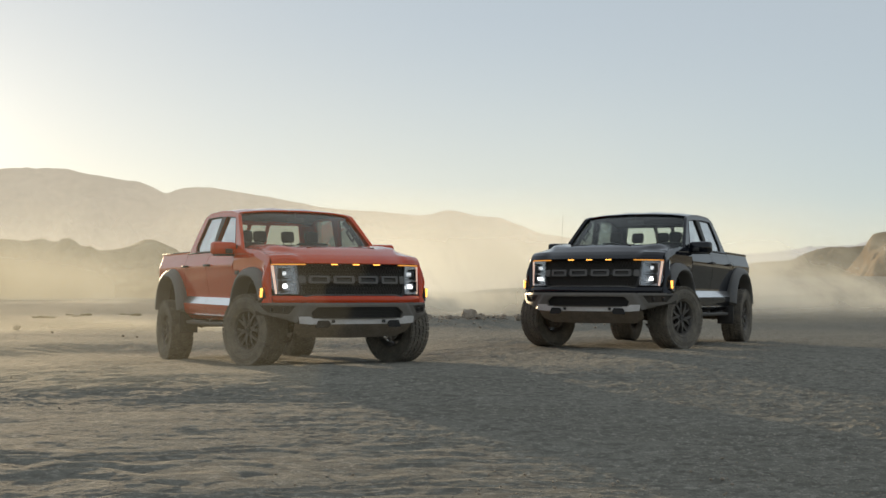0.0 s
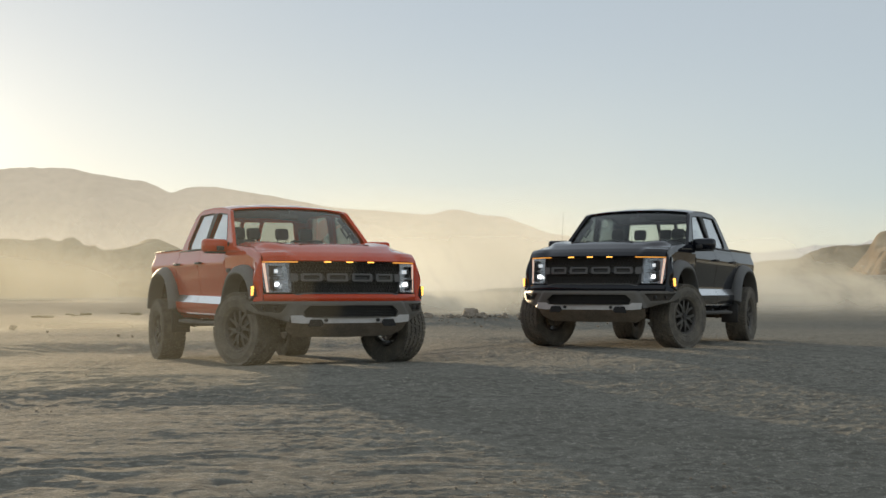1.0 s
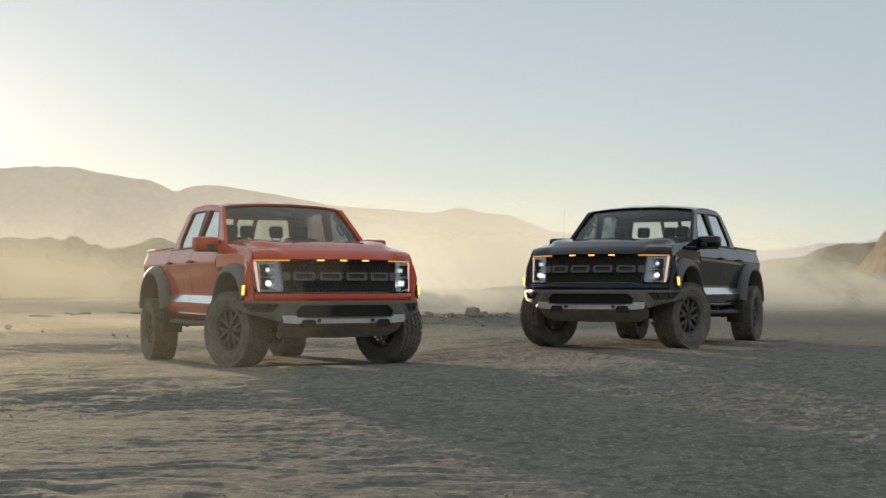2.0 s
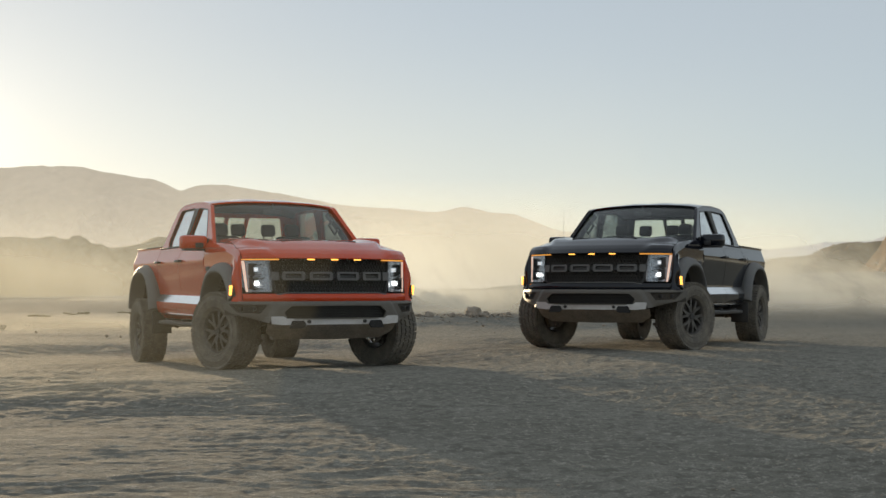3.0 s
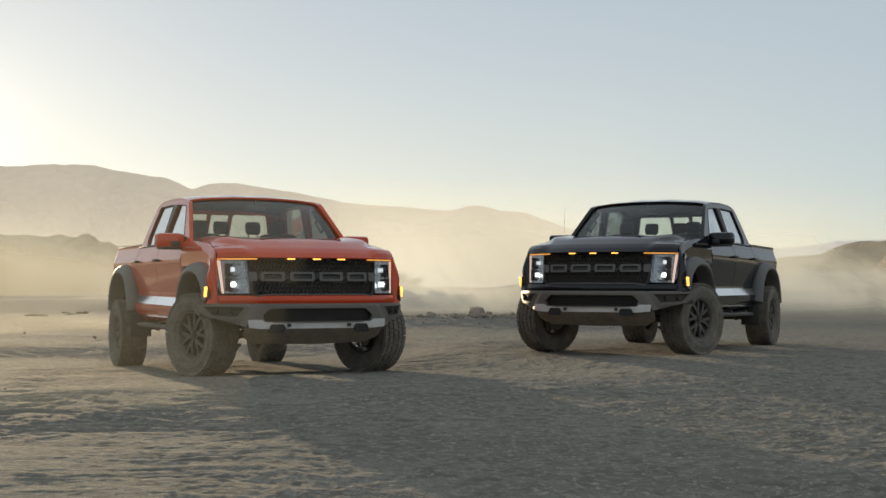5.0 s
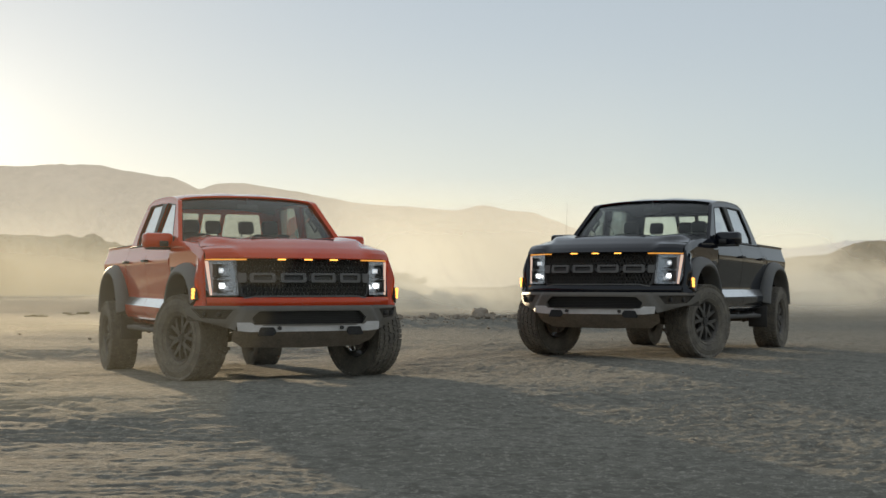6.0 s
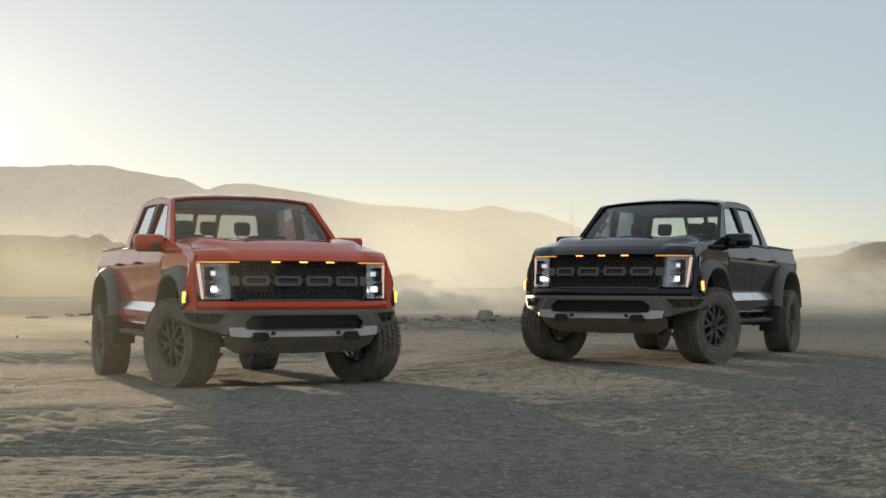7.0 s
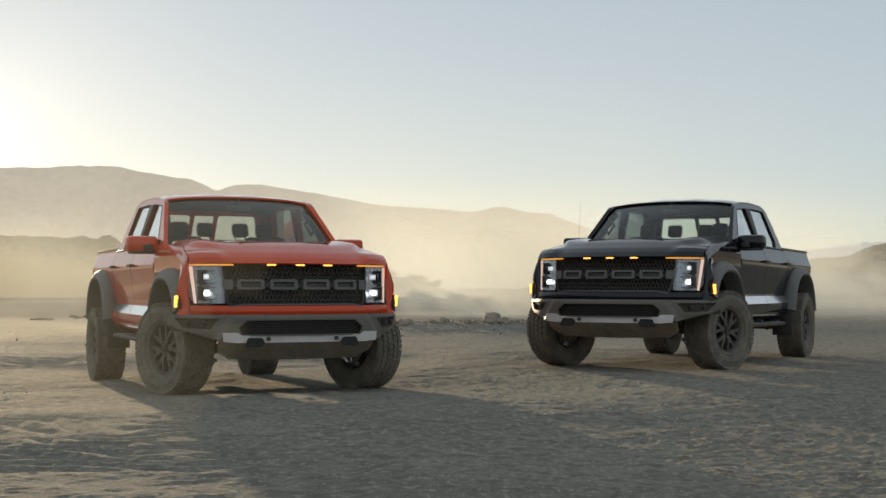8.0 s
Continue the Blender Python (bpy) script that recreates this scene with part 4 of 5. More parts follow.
        part("grab_handle", grip, M_CABIN, pillar_trim, "dark grab handle on the pillar")

    def roof_at(u, v):
        y = (v - 0.5) * 2
        x = -1.19 - 1.46 * u
        z = roof_z(x, y) - 0.004 * math.cos(y * 12) * smooth_step(0.8, 0.5, abs(y)) * smooth_step(0.0, 0.2, u)
        edge = glass_y(lerp_table(rail_line, x)) + 0.006
        return Vector((x - 0.05 * y * y * (1 - u), y * edge, z))
    roof = part("roof", sheet(roof_at, 26, 34, 0.02), paint, truck)
    lining = bmesh.new()
    sheet(lambda u, v: roof_at(u * 0.98 + 0.01, v * 0.96 + 0.02) - Vector((0, 0, 0.045)), 10, 10, 0.01, lining)
    part("headlining", lining, M_CABIN, truck)
    third = bmesh.new()
    box(third, (-2.66, 0, 1.925), (0.05, 0.36, 0.022), 0.008)
    part("brake_lamp", third, M_TAIL, roof)
    back_outer = rounded(((-0.92, 1.39), (-0.79, 1.925), (0.79, 1.925), (0.92, 1.39)), 0.05)
    pane_l = rounded(((0.165, 1.50), (0.165, 1.857), (0.60, 1.857), (0.72, 1.50)), 0.03)
    pane_m = rounded(((-0.115, 1.50), (-0.115, 1.852), (0.115, 1.852), (0.115, 1.50)), 0.02)
    pane_r = [Vector((-p[0], p[1])) for p in reversed(pane_l)]
    slope = lambda a, b: Vector((-2.99 + (b - 1.39) * 0.66, a, b))
    part("cab_back", plate(back_outer, (pane_l, pane_m, pane_r), slope, 0.03), paint, truck)
    for ring in (pane_l, pane_m, pane_r):
        part("back_window", plate(ring, (), lambda a, b: slope(a, b) + Vector((0.015, 0, 0)), 0.004), M_BACK_GLASS, truck, "tinted sliding back window")
    lower_back = bmesh.new()
    box(lower_back, (-2.98, 0, 1.05), (0.04, 1.84, 0.74), 0.01)
    part("cab_back_panel", lower_back, paint, truck)

    # cabin
    floor_bm = bmesh.new()
    box(floor_bm, (-1.79, 0, 0.66), (2.38, 1.80, 0.06))
    part("cabin_floor", floor_bm, M_CABIN, truck)
    fire = bmesh.new()
    box(fire, (-0.66, 0, 1.02), (0.06, 1.80, 0.78))
    part("bulkhead", fire, M_CABIN, truck)
    for s in (1, -1):
        card = bmesh.new()
        box(card, (-1.88, s * 0.895, 1.06), (2.10, 0.03, 0.74), 0.01)
        part("door_card", card, M_CABIN, truck)
    dash = bmesh.new()
    sheet(lambda u, v: Vector((-0.66 - 0.42 * v - 0.10 * abs(u - 0.5), (u - 0.5) * 1.70, 1.425 + 0.03 * math.sin(v * 2.6) - 0.22 * smooth_step(0.72, 1.0, v))), 20, 12, 0.02, dash)
    part("dashboard", dash, M_CABIN, truck)
    wheel_bm = bmesh.new()
    tilt = Matrix.Translation((-1.20, 0.42, 1.30)) @ Matrix.Rotation(radians(-62), 4, "Y")
    sheet(lambda u, v: tilt @ Vector((math.cos(u * 6.2832) * (0.185 + 0.016 * math.cos(v * 6.2832)), math.sin(u * 6.2832) * (0.185 + 0.016 * math.cos(v * 6.2832)), 0.016 * math.sin(v * 6.2832))), 28, 8, bm=wheel_bm, loop=True)
    for a in (0, 2.5, 3.8):
        rod(wheel_bm, tilt @ Vector((0, 0, -0.01)), tilt @ Vector((math.cos(a) * 0.18, math.sin(a) * 0.18, 0)), 0.016, n=8)
    rod(wheel_bm, tilt @ Vector((0, 0, 0.0)), Vector((-0.95, 0.42, 1.25)), 0.03, n=10)
    part("steering_wheel", wheel_bm, M_TRIM, truck)

    def seat(x, y, width):
        bm = bmesh.new()
        box(bm, (x, y, 0.98), (0.50, width, 0.18), 0.06)
        lean = Matrix.Rotation(radians(-14), 4, "Y")
        box(bm, (x - 0.27, y, 1.27), (0.16, width * 0.96, 0.62), 0.06, lean)
        ob = part("seat", bm, M_SEAT, truck, "charcoal cloth seat with headrest")
        for hy in ((0,) if width < 0.7 else (-0.42, 0, 0.42)):
            head = bmesh.new()
            box(head, (x - 0.37, y + hy, 1.652 if width < 0.7 else 1.690), (0.10, 0.20, 0.17), 0.045, lean)
            for k in (-0.06, 0.06):
                rod(head, (x - 0.35, y + hy + k, 1.50), (x - 0.37, y + hy + k, 1.62), 0.008, n=8)
            part("headrest", head, M_SEAT, ob)
    seat(-1.40, 0.45, 0.50), seat(-1.40, -0.50, 0.50), seat(-2.28, 0, 1.45)
    inside = bmesh.new()
    box(inside, (-1.19, 0, 1.855), (0.03, 0.25, 0.065), 0.014)
    rod(inside, (-1.18, 0, 1.88), (-1.20, 0, 1.96), 0.012, n=8)
    part("rear_view_mirror", inside, M_TRIM, truck)
    for y0 in (0.62, -0.10):
        wiper = bmesh.new()
        tip = windscreen(0.5 + (y0 - 0.55) / 1.75, 0.06)
        root = windscreen(0.5 + y0 / 1.75, 0.0)
        rod(wiper, root + Vector((0.02, 0, 0.012)), tip + Vector((0.02, 0, 0.02)), 0.008, n=6)
        part("wiper", wiper, M_TRIM, truck)
    aerial = bmesh.new()
    rod(aerial, (-0.40, -0.90, 1.38), (-0.45, -0.900, 1.94), 0.0019, 0.0011, 6)
    rod(aerial, (-0.40, -0.90, 1.36), (-0.40, -0.90, 1.41), 0.014, 0.009, 10)
    part("aerial", aerial, M_TRIM, truck, "thin whip aerial")

    # grille: mesh behind a frame, bar with four plain blocks, three amber lamps
    def front(y, z, out=0.0):
        return Vector((nose_x(y) - 0.05 * (z - 0.86) / 0.36 + out, y, z))
    outline = rounded(((-0.715, 1.232), (-0.66, 0.858), (0.66, 0.858), (0.715, 1.232)), 0.03)
    grille = part("grille", plate(outline, (), lambda a, b: front(a, b, -0.055), 0.01), M_MESH, truck, "black mesh grille with grey bar")
    mesh_bm = bmesh.new()
    for j in range(9):
        for i in range(36):
            y, z = -0.69 + (i + 0.5 * (j % 2)) * 0.0395, 0.885 + j * 0.042
            if abs(y) > 0.665 + 0.03 * (z - 0.885) / 0.336:
                continue
            c = front(y, z, -0.03)
            ring_pts = [(math.cos(k * math.pi / 3 + math.pi / 6), math.sin(k * math.pi / 3 + math.pi / 6)) for k in range(6)]
            outer_v = [mesh_bm.verts.new(c + Vector((0, a * 0.0225, b * 0.0255))) for a, b in ring_pts]
            inner_v = [mesh_bm.verts.new(c + Vector((0.004, a * 0.0155, b * 0.0175))) for a, b in ring_pts]
            deep_v = [mesh_bm.verts.new(c + Vector((-0.02, a * 0.0145, b * 0.0165))) for a, b in ring_pts]
            for k in range(6):
                n = (k + 1) % 6
                mesh_bm.faces.new((outer_v[k], outer_v[n], inner_v[n], inner_v[k])), mesh_bm.faces.new((inner_v[k], inner_v[n], deep_v[n], deep_v[k]))
    part("grille_mesh", mesh_bm, M_MESH, grille, smooth=0)
    inner = [Vector((p[0] * 0.972, 1.045 + (p[1] - 1.045) * 0.93)) for p in outline]
    part("grille_frame", plate(outline, (inner,), lambda a, b: front(a, b, -0.006), 0.03), M_TRIM, grille)
    chin = bmesh.new()
    sheet(lambda u, v: front(-0.64 + 1.28 * u, 0.857 + 0.014 * v - 0.02 * smooth_step(0.4, 0.5, abs(u - 0.5)), 0.006), 24, 2, 0.014, chin)
    part("grille_lip", chin, M_BAR, grille, "grey lower grille lip")
    rail = bmesh.new()
    sheet(lambda u, v: front(-0.70 + 1.40 * u, 1.022 + 0.034 * v, -0.022), 24, 2, 0.02, rail)
    part("grille_bar", rail, M_TRIM, grille)
    for y0, y1 in ((-0.575, -0.335), (-0.285, -0.025), (0.025, 0.285), (0.335, 0.575)):
        rim_out = rounded(((y0, 0.998), (y0, 1.092), (y1, 1.092), (y1, 0.998)), 0.022)
        rim_in = rounded(((y0 + 0.034, 1.021), (y0 + 0.034, 1.069), (y1 - 0.034, 1.069), (y1 - 0.034, 1.021)), 0.010)
        part("grille_block", plate(rim_out, (rim_in,), lambda a, b: front(a, b, 0.004), 0.03), M_BAR, grille, "plain grey frame on the grille bar")
    for s in (1, -1):
        wing = plate(rounded(((s * 0.605, 0.998), (s * 0.605, 1.090), (s * 0.695, 1.090), (s * 0.685, 0.998)), 0.015), (), lambda a, b: front(a, b, 0.0), 0.03)
        part("grille_bar_end", wing, M_BAR, grille)
    for y in (-0.27, 0.0, 0.27):
        cup = bmesh.new()
        box(cup, front(y, 1.223, 0.0), (0.03, 0.115, 0.026), 0.006)
        house = part("marker_lamp", cup, M_TRIM, grille, "amber grille marker lamp")
        lit = bmesh.new()
        box(lit, front(y, 1.222, 0.014), (0.014, 0.085, 0.014), 0.004)
        part("marker_lens", lit, M_AMBER, house, "glowing amber lens")

    # body-coloured band under the grille
    band = bmesh.new()
    sheet(lambda u, v: front(-0.955 + 1.91 * u, 0.852 - 0.082 * v, 0.0 + 0.014 * math.sin(v * math.pi)), 40, 6, 0.01, band)
    part("front_valance", band, paint, truck)

    # bumper: top beam, mesh insert, silver plate, shield underneath
    def bumper_x(y, z):
        a = abs(y)
        sweep = 0.055 * (min(a, 0.70) / 0.70) ** 3 + (0.42 * ((a - 0.70) / 0.42) ** 1.7 + 0.02 * (a - 0.70) if a > 0.70 else 0.0)
        crease = 0.035 * smooth_step(0.03, -0.03, a - 0.655 - 0.55 * (0.765 - z))
        return 0.965 + crease - sweep + 0.012 * smooth_step(0.775, 0.74, z) - 0.05 * smooth_step(0.62, 0.52, z) * smooth_step(0.75, 0.9, a)

    top_edge = ((0.0, 0.772), (0.95, 0.772), (1.09, 0.770), (1.12, 0.745))
    low_edge = ((0.0, 0.578), (0.56, 0.578), (0.60, 0.604), (0.725, 0.604), (0.745, 0.540), (0.80, 0.556), (1.06, 0.640), (1.12, 0.690))
    hole_top = ((0.0, 0.722), (0.515, 0.720), (0.590, 0.655), (0.591, 0.655), (0.755, 0.735), (1.080, 0.742), (1.12, 0.72))
    hole_low = ((0.0, 0.592), (0.560, 0.592), (0.590, 0.655), (0.591, 0.655), (0.755, 0.735), (0.825, 0.638), (1.015, 0.650), (1.080, 0.742), (1.12, 0.72))
    stops = sorted({round(k * 0.02, 3) for k in range(57)} | {y for y, z in hole_top + hole_low + low_edge})
    stops = [-y for y in reversed(stops) if y > 0] + stops

    def bumper_band(upper, lower, n):
        def at(u, v):
            y = stops[int(round(u * (len(stops) - 1)))]
            a, b = lerp_table(upper, abs(y)), lerp_table(lower, abs(y))
            z = a + (b - a) * v
            return Vector((bumper_x(y, z), y, z))
        return sheet(at, len(stops) - 1, n)

    shell = bumper_band(top_edge, hole_top, 6)
    low_half = bumper_band(hole_low, low_edge, 8)
    temp = bpy.data.meshes.new("lower_half")
    low_half.to_mesh(temp)
    low_half.free()
    shell.from_mesh(temp)
    bpy.data.meshes.remove(temp)
    bmesh.ops.remove_doubles(shell, verts=shell.verts[:], dist=0.0005)
    bmesh.ops.recalc_face_normals(shell, faces=shell.faces[:])
    if sum((f.normal for f in shell.faces), Vector()).x < 0:
        bmesh.ops.reverse_faces(shell, faces=shell.faces[:])
    bmesh.ops.solidify(shell, geom=shell.faces[:], thickness=0.028)
    bumper = part("front_bumper", shell, M_STEEL, truck, "dark grey steel off-road bumper", smooth=28)
    ledge = bmesh.new()
    sheet(lambda u, v: Vector((bumper_x(-1.08 + 2.16 * u, 0.772) - 0.002 - 0.16 * v, (-1.08 + 2.16 * u) * (1 - 0.04 * v), 0.769 + 0.004 * v)), 40, 3, 0.008, ledge)
    part("bumper_ledge", ledge, M_TRIM, bumper)
    for s in (1, -1):
        pocket = bmesh.new()
        sheet(lambda u, v: Vector((bumper_x(0.735 + 0.365 * u, 0.69) - 0.045, s * (0.735 + 0.365 * u), 0.755 - 0.135 * v)), 14, 3, 0.010, pocket)
        fog_back = part("fog_lamp_pocket", pocket, M_UNDER, bumper)
        for y in (0.865, 0.975):
            lens = bmesh.new()
            swing = Matrix.Rotation(s * radians(-35 - 130 * (y - 0.86)), 4, "Z")
            at = Vector((bumper_x(y, 0.69) - 0.028, s * y, 0.690))
            box(lens, at, (0.03, 0.066, 0.050), 0.014, swing)
            part("fog_lamp", lens, M_TRIM, fog_back, "small dark fog lamp")
    insert = bmesh.new()
    sheet(lambda u, v: Vector((0.945 - 0.05 * abs(2 * u - 1) ** 3, (u - 0.5) * 1.22, 0.735 - 0.16 * v)), 24, 4, 0.012, insert)
    part("bumper_insert", insert, M_CABIN, bumper)
    ribs = bmesh.new()
    for j in range(8):
        z = 0.592 + j * 0.018
        for i in range(50):
            y = -0.6 + (i + 0.5 * (j % 2)) * 0.0245
            if abs(y) < 0.60:
                box(ribs, (0.957 - 0.05 * (abs(y) / 0.61) ** 3, y, z), (0.012, 0.017, 0.007))
    part("insert_mesh", ribs, M_TRIM, bumper, smooth=0)
    plate_outer = rounded(((-0.735, 0.612), (-0.60, 0.612), (-0.565, 0.586), (0.565, 0.586), (0.60, 0.612), (0.735, 0.612), (0.728, 0.532), (0.60, 0.520), (-0.60, 0.520), (-0.728, 0.532)), 0.006)
    plate_bm = plate(plate_outer, (), lambda a, b: Vector((bumper_x(min(abs(a), 0.66), 0.64) + 0.006 - 0.10 * max(abs(a) - 0.66, 0) + (0.612 - b) * 0.12, a, b)), 0.02, out=Vector((1, 0, 0)))
    silver = part("bumper_plate", plate_bm, M_SKID, bumper, "brushed silver bumper plate")
    for s in (1, -1):
        y0 = s * 0.322
        bolt = bmesh.new()
        rod(bolt, (0.98, y0, 0.554), (1.022, y0, 0.554), 0.019, n=14)
        part("bolt", bolt, M_TRIM, silver)
        slot = plate(rounded(((s * 0.385, 0.566), (s * 0.36, 0.520), (s * 0.39, 0.484), (s * 0.545, 0.484), (s * 0.515, 0.566)), 0.015), (), lambda a, b: Vector((bumper_x(a, 0.64) + 0.018 + (0.612 - b) * 0.12, a, b)), 0.012, out=Vector((1, 0, 0)))
        pocket = part("hook_pocket", slot, M_CABIN, bumper)
        hook = bmesh.new()
        sheet(lambda u, v: Vector((0.96 + 0.03 * math.cos(u * 6.2832) + 0.012 * math.cos(u * 6.2832) * math.cos(v * 6.2832), s * 0.505 + 0.012 * math.sin(v * 6.2832), 0.500 + 0.022 * math.sin(u * 6.2832))), 16, 6, bm=hook, loop=True)
        part("tow_hook", hook, M_TRIM, bumper)
    shield = bmesh.new()
    def shield_at(u, v):
        half = 0.750 - 0.03 * v - 0.10 * smooth_step(0.55, 1.0, v)
        y = (u - 0.5) * 2 * half
        return Vector((0.955 - 0.08 * (abs(y) / 0.74) ** 3 - 0.20 * v ** 1.2, y, 0.525 - 0.175 * v + 0.02 * abs(y) * v))
    sheet(shield_at, 24, 8, 0.012, shield)
    part("skid_shield", shield, M_SHIELD, truck, "dusty skid shield under the bumper")

    # bed and tailgate
    bed_floor = bmesh.new()
    box(bed_floor, (-3.97, 0, 0.88), (1.76, 1.62, 0.05))
    part("bed_floor", bed_floor, M_TRIM, truck)
    head = bmesh.new()
    box(head, (-3.09, 0, 1.16), (0.04, 1.70, 0.56), 0.01)
    part("bed_front_wall", head, paint, truck)
    gate = bmesh.new()
    box(gate, (-4.87, 0, 1.16), (0.07, 1.56, 0.60), 0.02)
    part("tailgate", gate, paint, truck)

    # underneath: rails, arms, axle, exhaust
    under = bmesh.new()
    for s in (1, -1):
        box(under, (-2.0, s * 0.46, 0.60), (5.4, 0.09, 0.16), 0.02)
    box(under, (0.35, 0, 0.50), (0.55, 0.95, 0.10), 0.04)
    box(under, (-1.9, -0.25, 0.52), (1.2, 0.5, 0.16), 0.05)
    box(under, (-0.9, 0, 0.52), (0.8, 0.30, 0.22), 0.08)
    box(under, (0.05, 0, 0.85), (1.1, 1.05, 0.55), 0.1)
    part("chassis", under, M_UNDER, truck)
    axle = bmesh.new()
    rod(axle, (-3.70, -0.85, 0.43), (-3.70, 0.85, 0.43), 0.055, n=14)
    bmesh.ops.create_uvsphere(axle, u_segments=18, v_segments=12, radius=0.17, matrix=Matrix.Translation((-3.70, 0, 0.43)))
    part("rear_axle", axle, M_UNDER, truck)
    for s in (1, -1):
        arm_bm = bmesh.new()
        rod(arm_bm, (0.12, s * 0.38, 0.46), (0.02, s * 0.80, 0.37), 0.035, 0.028)
        rod(arm_bm, (-0.22, s * 0.38, 0.46), (0.0, s * 0.80, 0.37), 0.035, 0.028)
        rod(arm_bm, (0.10, s * 0.62, 0.42), (0.04, s * 0.52, 0.98), 0.045, n=14)
        rod(arm_bm, (0.20, s * 0.35, 0.47), (0.16, s * 0.80, 0.43), 0.016)
        part("front_suspension", arm_bm, M_UNDER, truck)
        shock = bmesh.new()
        rod(shock, (-3.55, s * 0.60, 0.38), (-3.35, s * 0.50, 0.95), 0.038, n=14)
        part("rear_shock", shock, M_BRAKE, truck)
        flap = bmesh.new()
        box(flap, (-3.12, s * 0.90, 0.46), (0.02, 0.26, 0.30), 0.006)
        part("mud_flap", flap, M_TRIM, truck)
        lug = bmesh.new()
        sheet(lambda u, v: Vector((0.34 + 0.010 * math.cos(v * 6.2832), s * 0.685 + (0.032 + 0.012 * math.sin(v * 6.2832)) * math.cos(u * 6.2832), 0.322 + (0.032 + 0.012 * math.sin(v * 6.2832)) * math.sin(u * 6.2832))), 18, 6, bm=lug, loop=True)
        box(lug, (0.33, s * 0.645, 0.335), (0.02, 0.05, 0.035), 0.006)
        part("arm_eye", lug, M_CHROME if s > 0 and name == "red_pickup_truck" else M_BRAKE, truck, "bare metal ring on the lower arm")
    pipe = bmesh.new()
    rod(pipe, (-1.2, -0.62, 0.50), (-2.7, -0.62, 0.50), 0.04)
    rod(pipe, (-1.35, -0.62, 0.50), (-1.75, -0.62, 0.50), 0.09, n=16)
    part("exhaust", pipe, M_BRAKE, truck)
    tank = bmesh.new()
    box(tank, (-1.62, 0.66, 0.47), (0.55, 0.22, 0.13), 0.04)
    part("air_tank", tank, M_UNDER, truck)

    for axle_x, is_front in zip(AXLES, (True, False)):
        for s in (1, -1):
            build_flare(truck, axle_x, s, is_front)
            build_wheel(truck, axle_x, s, steer if is_front else 0.0, 0.0 if is_front else drop)
    return truck


build_truck("red_pickup_truck", "orange-red off-road pickup truck with lit headlamps on dusty ground", M_RED, RED_POSE, 20, 0.102)
build_truck("black_pickup_truck", "black off-road pickup truck with lit headlamps on dusty ground", M_BLACK, BLACK_POSE, -20, 0.0)


# ---- stones and bushes ----
def stone_mesh(seed, size):
    rng = random.Random(seed)
    bm = bmesh.new()
    bmesh.ops.create_icosphere(bm, subdivisions=2, radius=1.0)
    shift = Vector((rng.uniform(0, 50), rng.uniform(0, 50), rng.uniform(0, 50)))
    for v in bm.verts:
        k = 1 + 0.55 * noise.noise(v.co * 1.3 + shift) + 0.22 * noise.noise(v.co * 3.1 + shift)
        v.co = Vector((v.co.x * k * size, v.co.y * k * size * 0.8, v.co.z * k * size * 0.72))
    return bm


stone_kinds = []
for i in range(6):
    me = bpy.data.meshes.new("rock")
    bm = stone_mesh(i, 1.0)
    bm.to_mesh(me)
    bm.free()
    me.materials.append(M_ROCK)
    stone_kinds.append(me)


def put_rock(x, y, size, label, group, seed):
    rng = random.Random(seed)
    ob = new("rock", stone_kinds[seed % 6])
    ob.matrix_world = Matrix.Translation((x, y, ground_height(x, y) + size * 0.24)) @ Euler((rng.uniform(-0.3, 0.3), rng.uniform(-0.3, 0.3), rng.uniform(0, 6.3))).to_matrix().to_4x4() @ Matrix.Diagonal((size, size, size * rng.uniform(0.8, 1.1), 1))
    return tagged(ob, label, "rock", group)


put_rock(2.65, 18.2, 0.27, "upright brown boulder on a stony bank", "rocks on the bank", 1)
rng = random.Random(4)
for i in range(78):
    x, y = rng.uniform(0.2, 5.6), rng.uniform(16.2, 19.5)
    put_rock(x, y, rng.choice((0.04, 0.05, 0.06, 0.08, 0.11)) * rng.uniform(0.8, 1.2), "brown rock lying on a stony bank", "rocks on the bank", 10 + i)
for i in range(11):
    a, d = rng.uniform(-22, 21), rng.uniform(16, 48)
    x, y = 1.3 - math.sin(radians(a)) * d, -14.5 + math.cos(radians(a)) * d
    if -3.5 < x < 7.5 and -2 < y < 9:
        continue
    put_rock(x, y, rng.uniform(0.018, 0.038), "small brown stone on bare dirt", "stones on the plain", 100 + i)
put_rock(-8.6, 16.0, 0.09, "rounded brown rock in low dust", "stones on the plain", 301)

# pebbles, too many to count
prng = np.random.RandomState(8)
blocks, index = [], []
low = bmesh.new()
bmesh.ops.create_icosphere(low, subdivisions=1, radius=1.0)
unit = np.array([v.co for v in low.verts]) * (1 + 0.25 * prng.rand(len(low.verts), 1))
tri = np.array([[v.index for v in f.verts] for f in low.faces])
low.free()
for i in range(9800):
    y = -11 + 34 * prng.rand() ** 1.7
    x = prng.uniform(-5.5 - (y + 11) * 0.25, 7 + (y + 11) * 0.3)
    s = 0.004 + 0.008 * prng.rand() ** 6
    if i >= 9000:      # rubble on the bank
        x, y, s = prng.uniform(-1, 7.5), prng.normal(17.4, 1.2), 0.012 + 0.034 * prng.rand() ** 2
    z = ground_height(x, y)
    blocks.append(unit * s * np.array([1, prng.uniform(0.7, 1.2), prng.uniform(0.5, 0.8)]) + (x, y, z + s * 0.5))
    index.append(tri + i * len(unit))
me = bpy.data.meshes.new("pebbles")
me.from_pydata(np.concatenate(blocks).tolist(), [], np.concatenate(index).tolist())
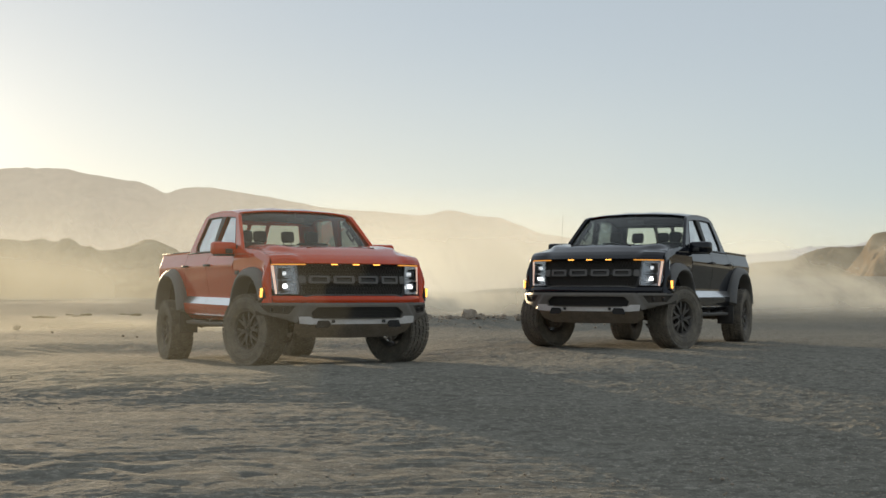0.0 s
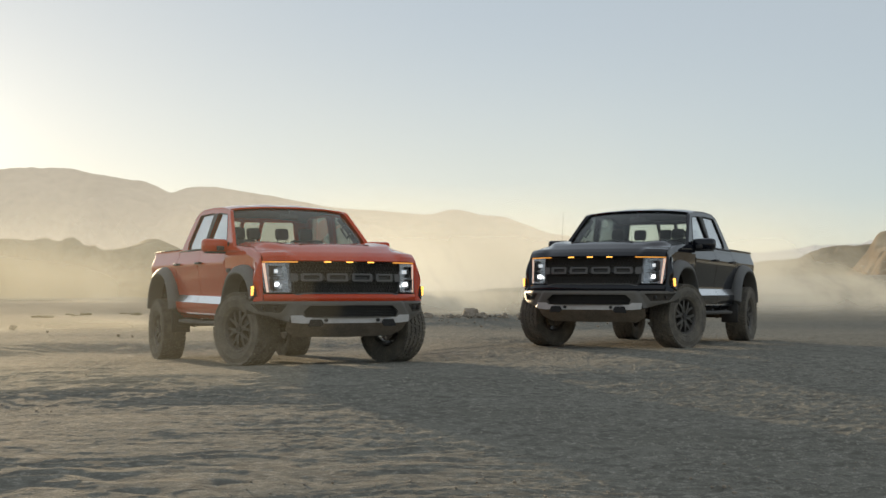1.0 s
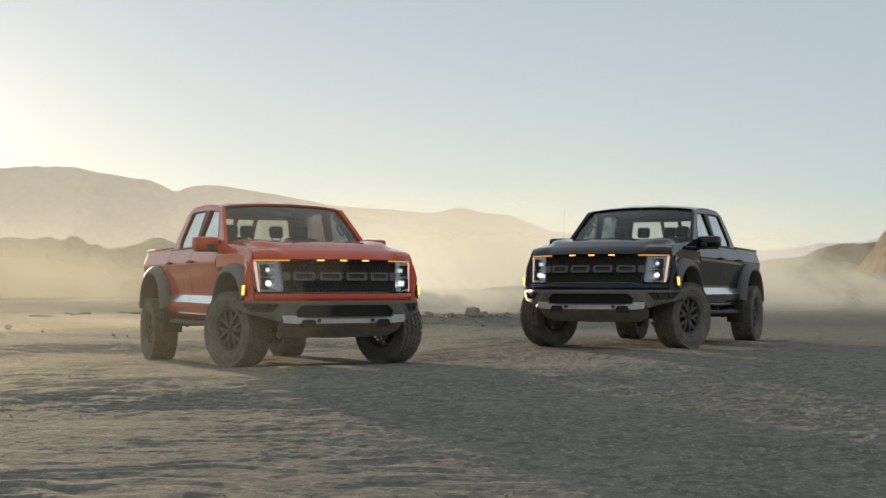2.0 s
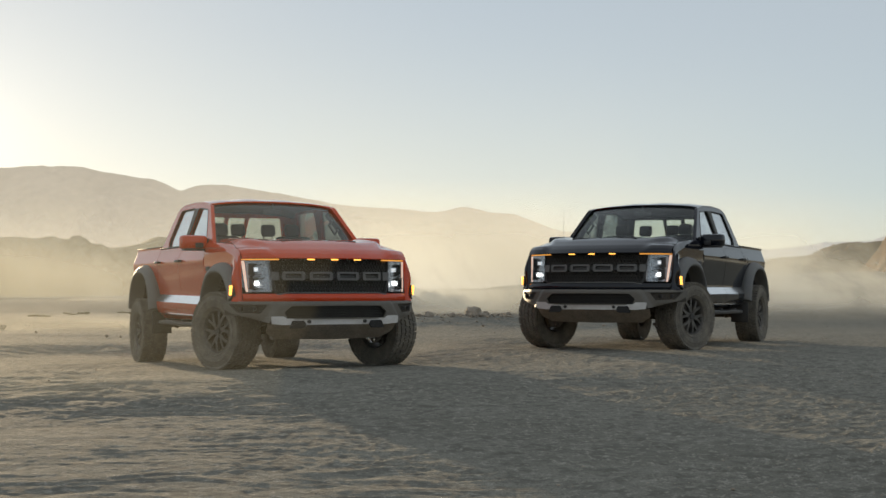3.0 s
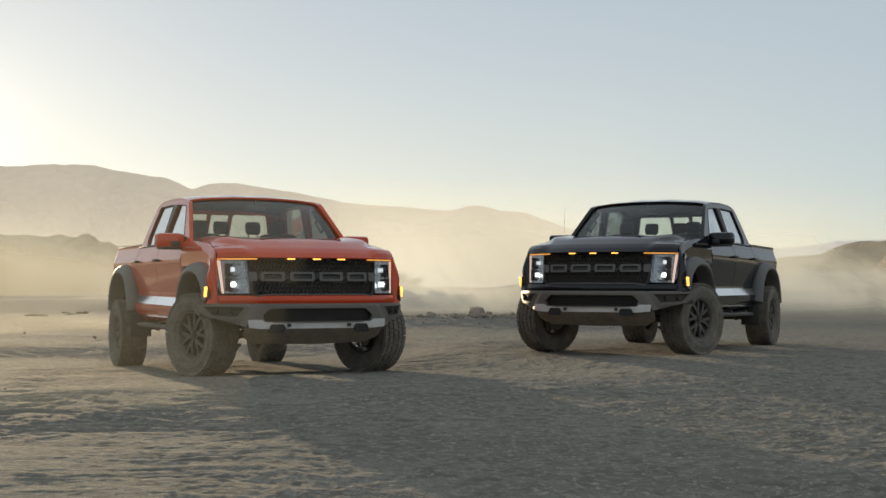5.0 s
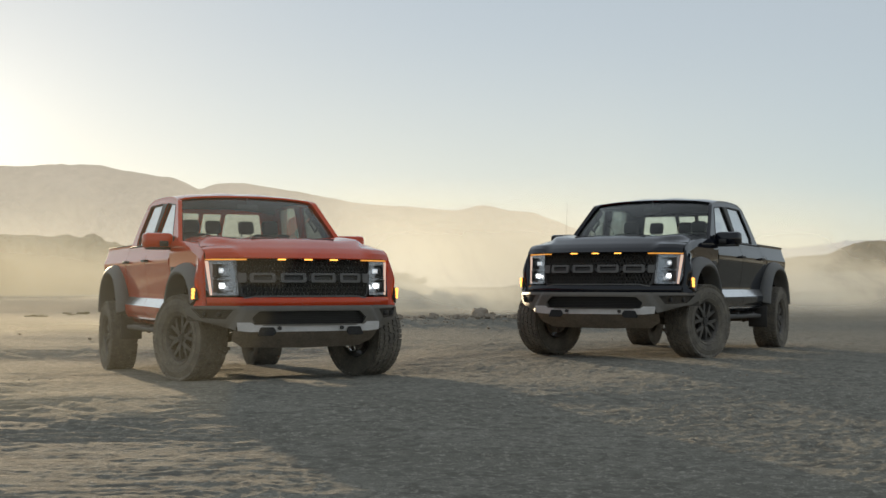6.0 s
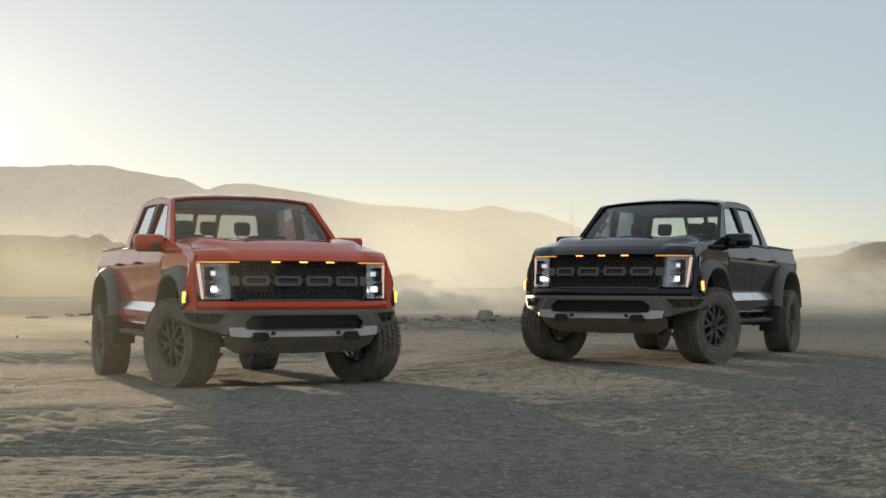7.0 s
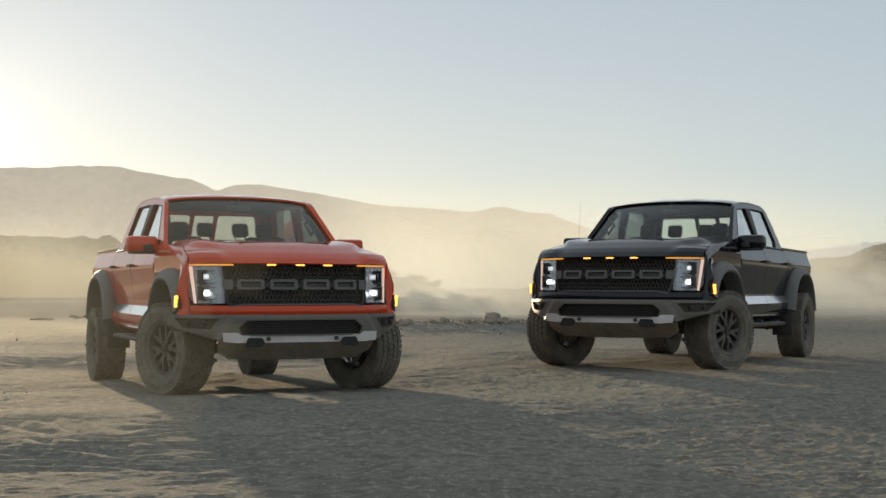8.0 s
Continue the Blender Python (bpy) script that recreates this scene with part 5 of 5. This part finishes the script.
me.materials.append(M_ROCK)
tagged(new("pebbles", me), "small tan pebbles strewn over the dirt", "pebbles", kind="stuff")


def bush(x, y, height, width, seed):
    rng = random.Random(seed)
    z0 = ground_height(x, y)
    thing = new("bush")
    thing.location = (x, y, z0)
    tagged(thing, "dry olive desert bush on a low bank" if height > 0.3 else "low dry scrub on the open plain", "bush", "bushes on the bank" if height > 0.3 else "scrub on the plain")
    twigs, leaves = bmesh.new(), bmesh.new()
    leaf = 0.02 + 0.06 * height
    for i in range(20):
        a, r = rng.uniform(0, 6.3), rng.uniform(0.3, 1.0)
        tip = Vector((math.cos(a) * width / 2 * r, math.sin(a) * width / 2 * r, height * rng.uniform(0.45, 1.0) * (1.1 - 0.4 * r)))
        rod(twigs, (0, 0, -0.1), tip, 0.025, 0.006, 5)
        for k in range(60):
            c = tip * rng.uniform(0.35, 1.05) + Vector((rng.gauss(0, 0.09 * width), rng.gauss(0, 0.09 * width), rng.gauss(0, 0.14 * height)))
            if c.z < 0.03:
                continue
            m = Matrix.Translation(c) @ Euler((rng.uniform(0, 6), rng.uniform(0, 6), rng.uniform(0, 6))).to_matrix().to_4x4()
            vs = [leaves.verts.new(m @ Vector(p)) for p in ((-leaf, 0, 0), (0, -leaf * 0.4, leaf * 0.1), (leaf, 0, 0), (0, leaf * 0.4, leaf * 0.1))]
            leaves.faces.new(vs)
    part("stem", twigs, M_TWIG, thing), part("leaves", leaves, M_BUSH, thing, smooth=0)


for i, (x, y, h, w) in enumerate(((-0.4, 60, 0.50, 1.4), (0.5, 60.5, 0.42, 1.1), (-2.2, 61, 0.4, 1.2), (-4.0, 61, 0.5, 1.2))):
    bush(x, y, h, w, i)
scrub = random.Random(12)
for k, (a, d) in enumerate(((16.6, 45), (14.9, 47), (12.6, 48))):
    for i in range(5):
        b, e = a + scrub.uniform(-0.45, 0.45), d + scrub.uniform(-1.5, 1.5)
        bush(1.3 - math.sin(radians(b)) * e, -14.5 + math.cos(radians(b)) * e, scrub.uniform(0.05, 0.09), scrub.uniform(0.2, 0.4), 40 + 5 * k + i)
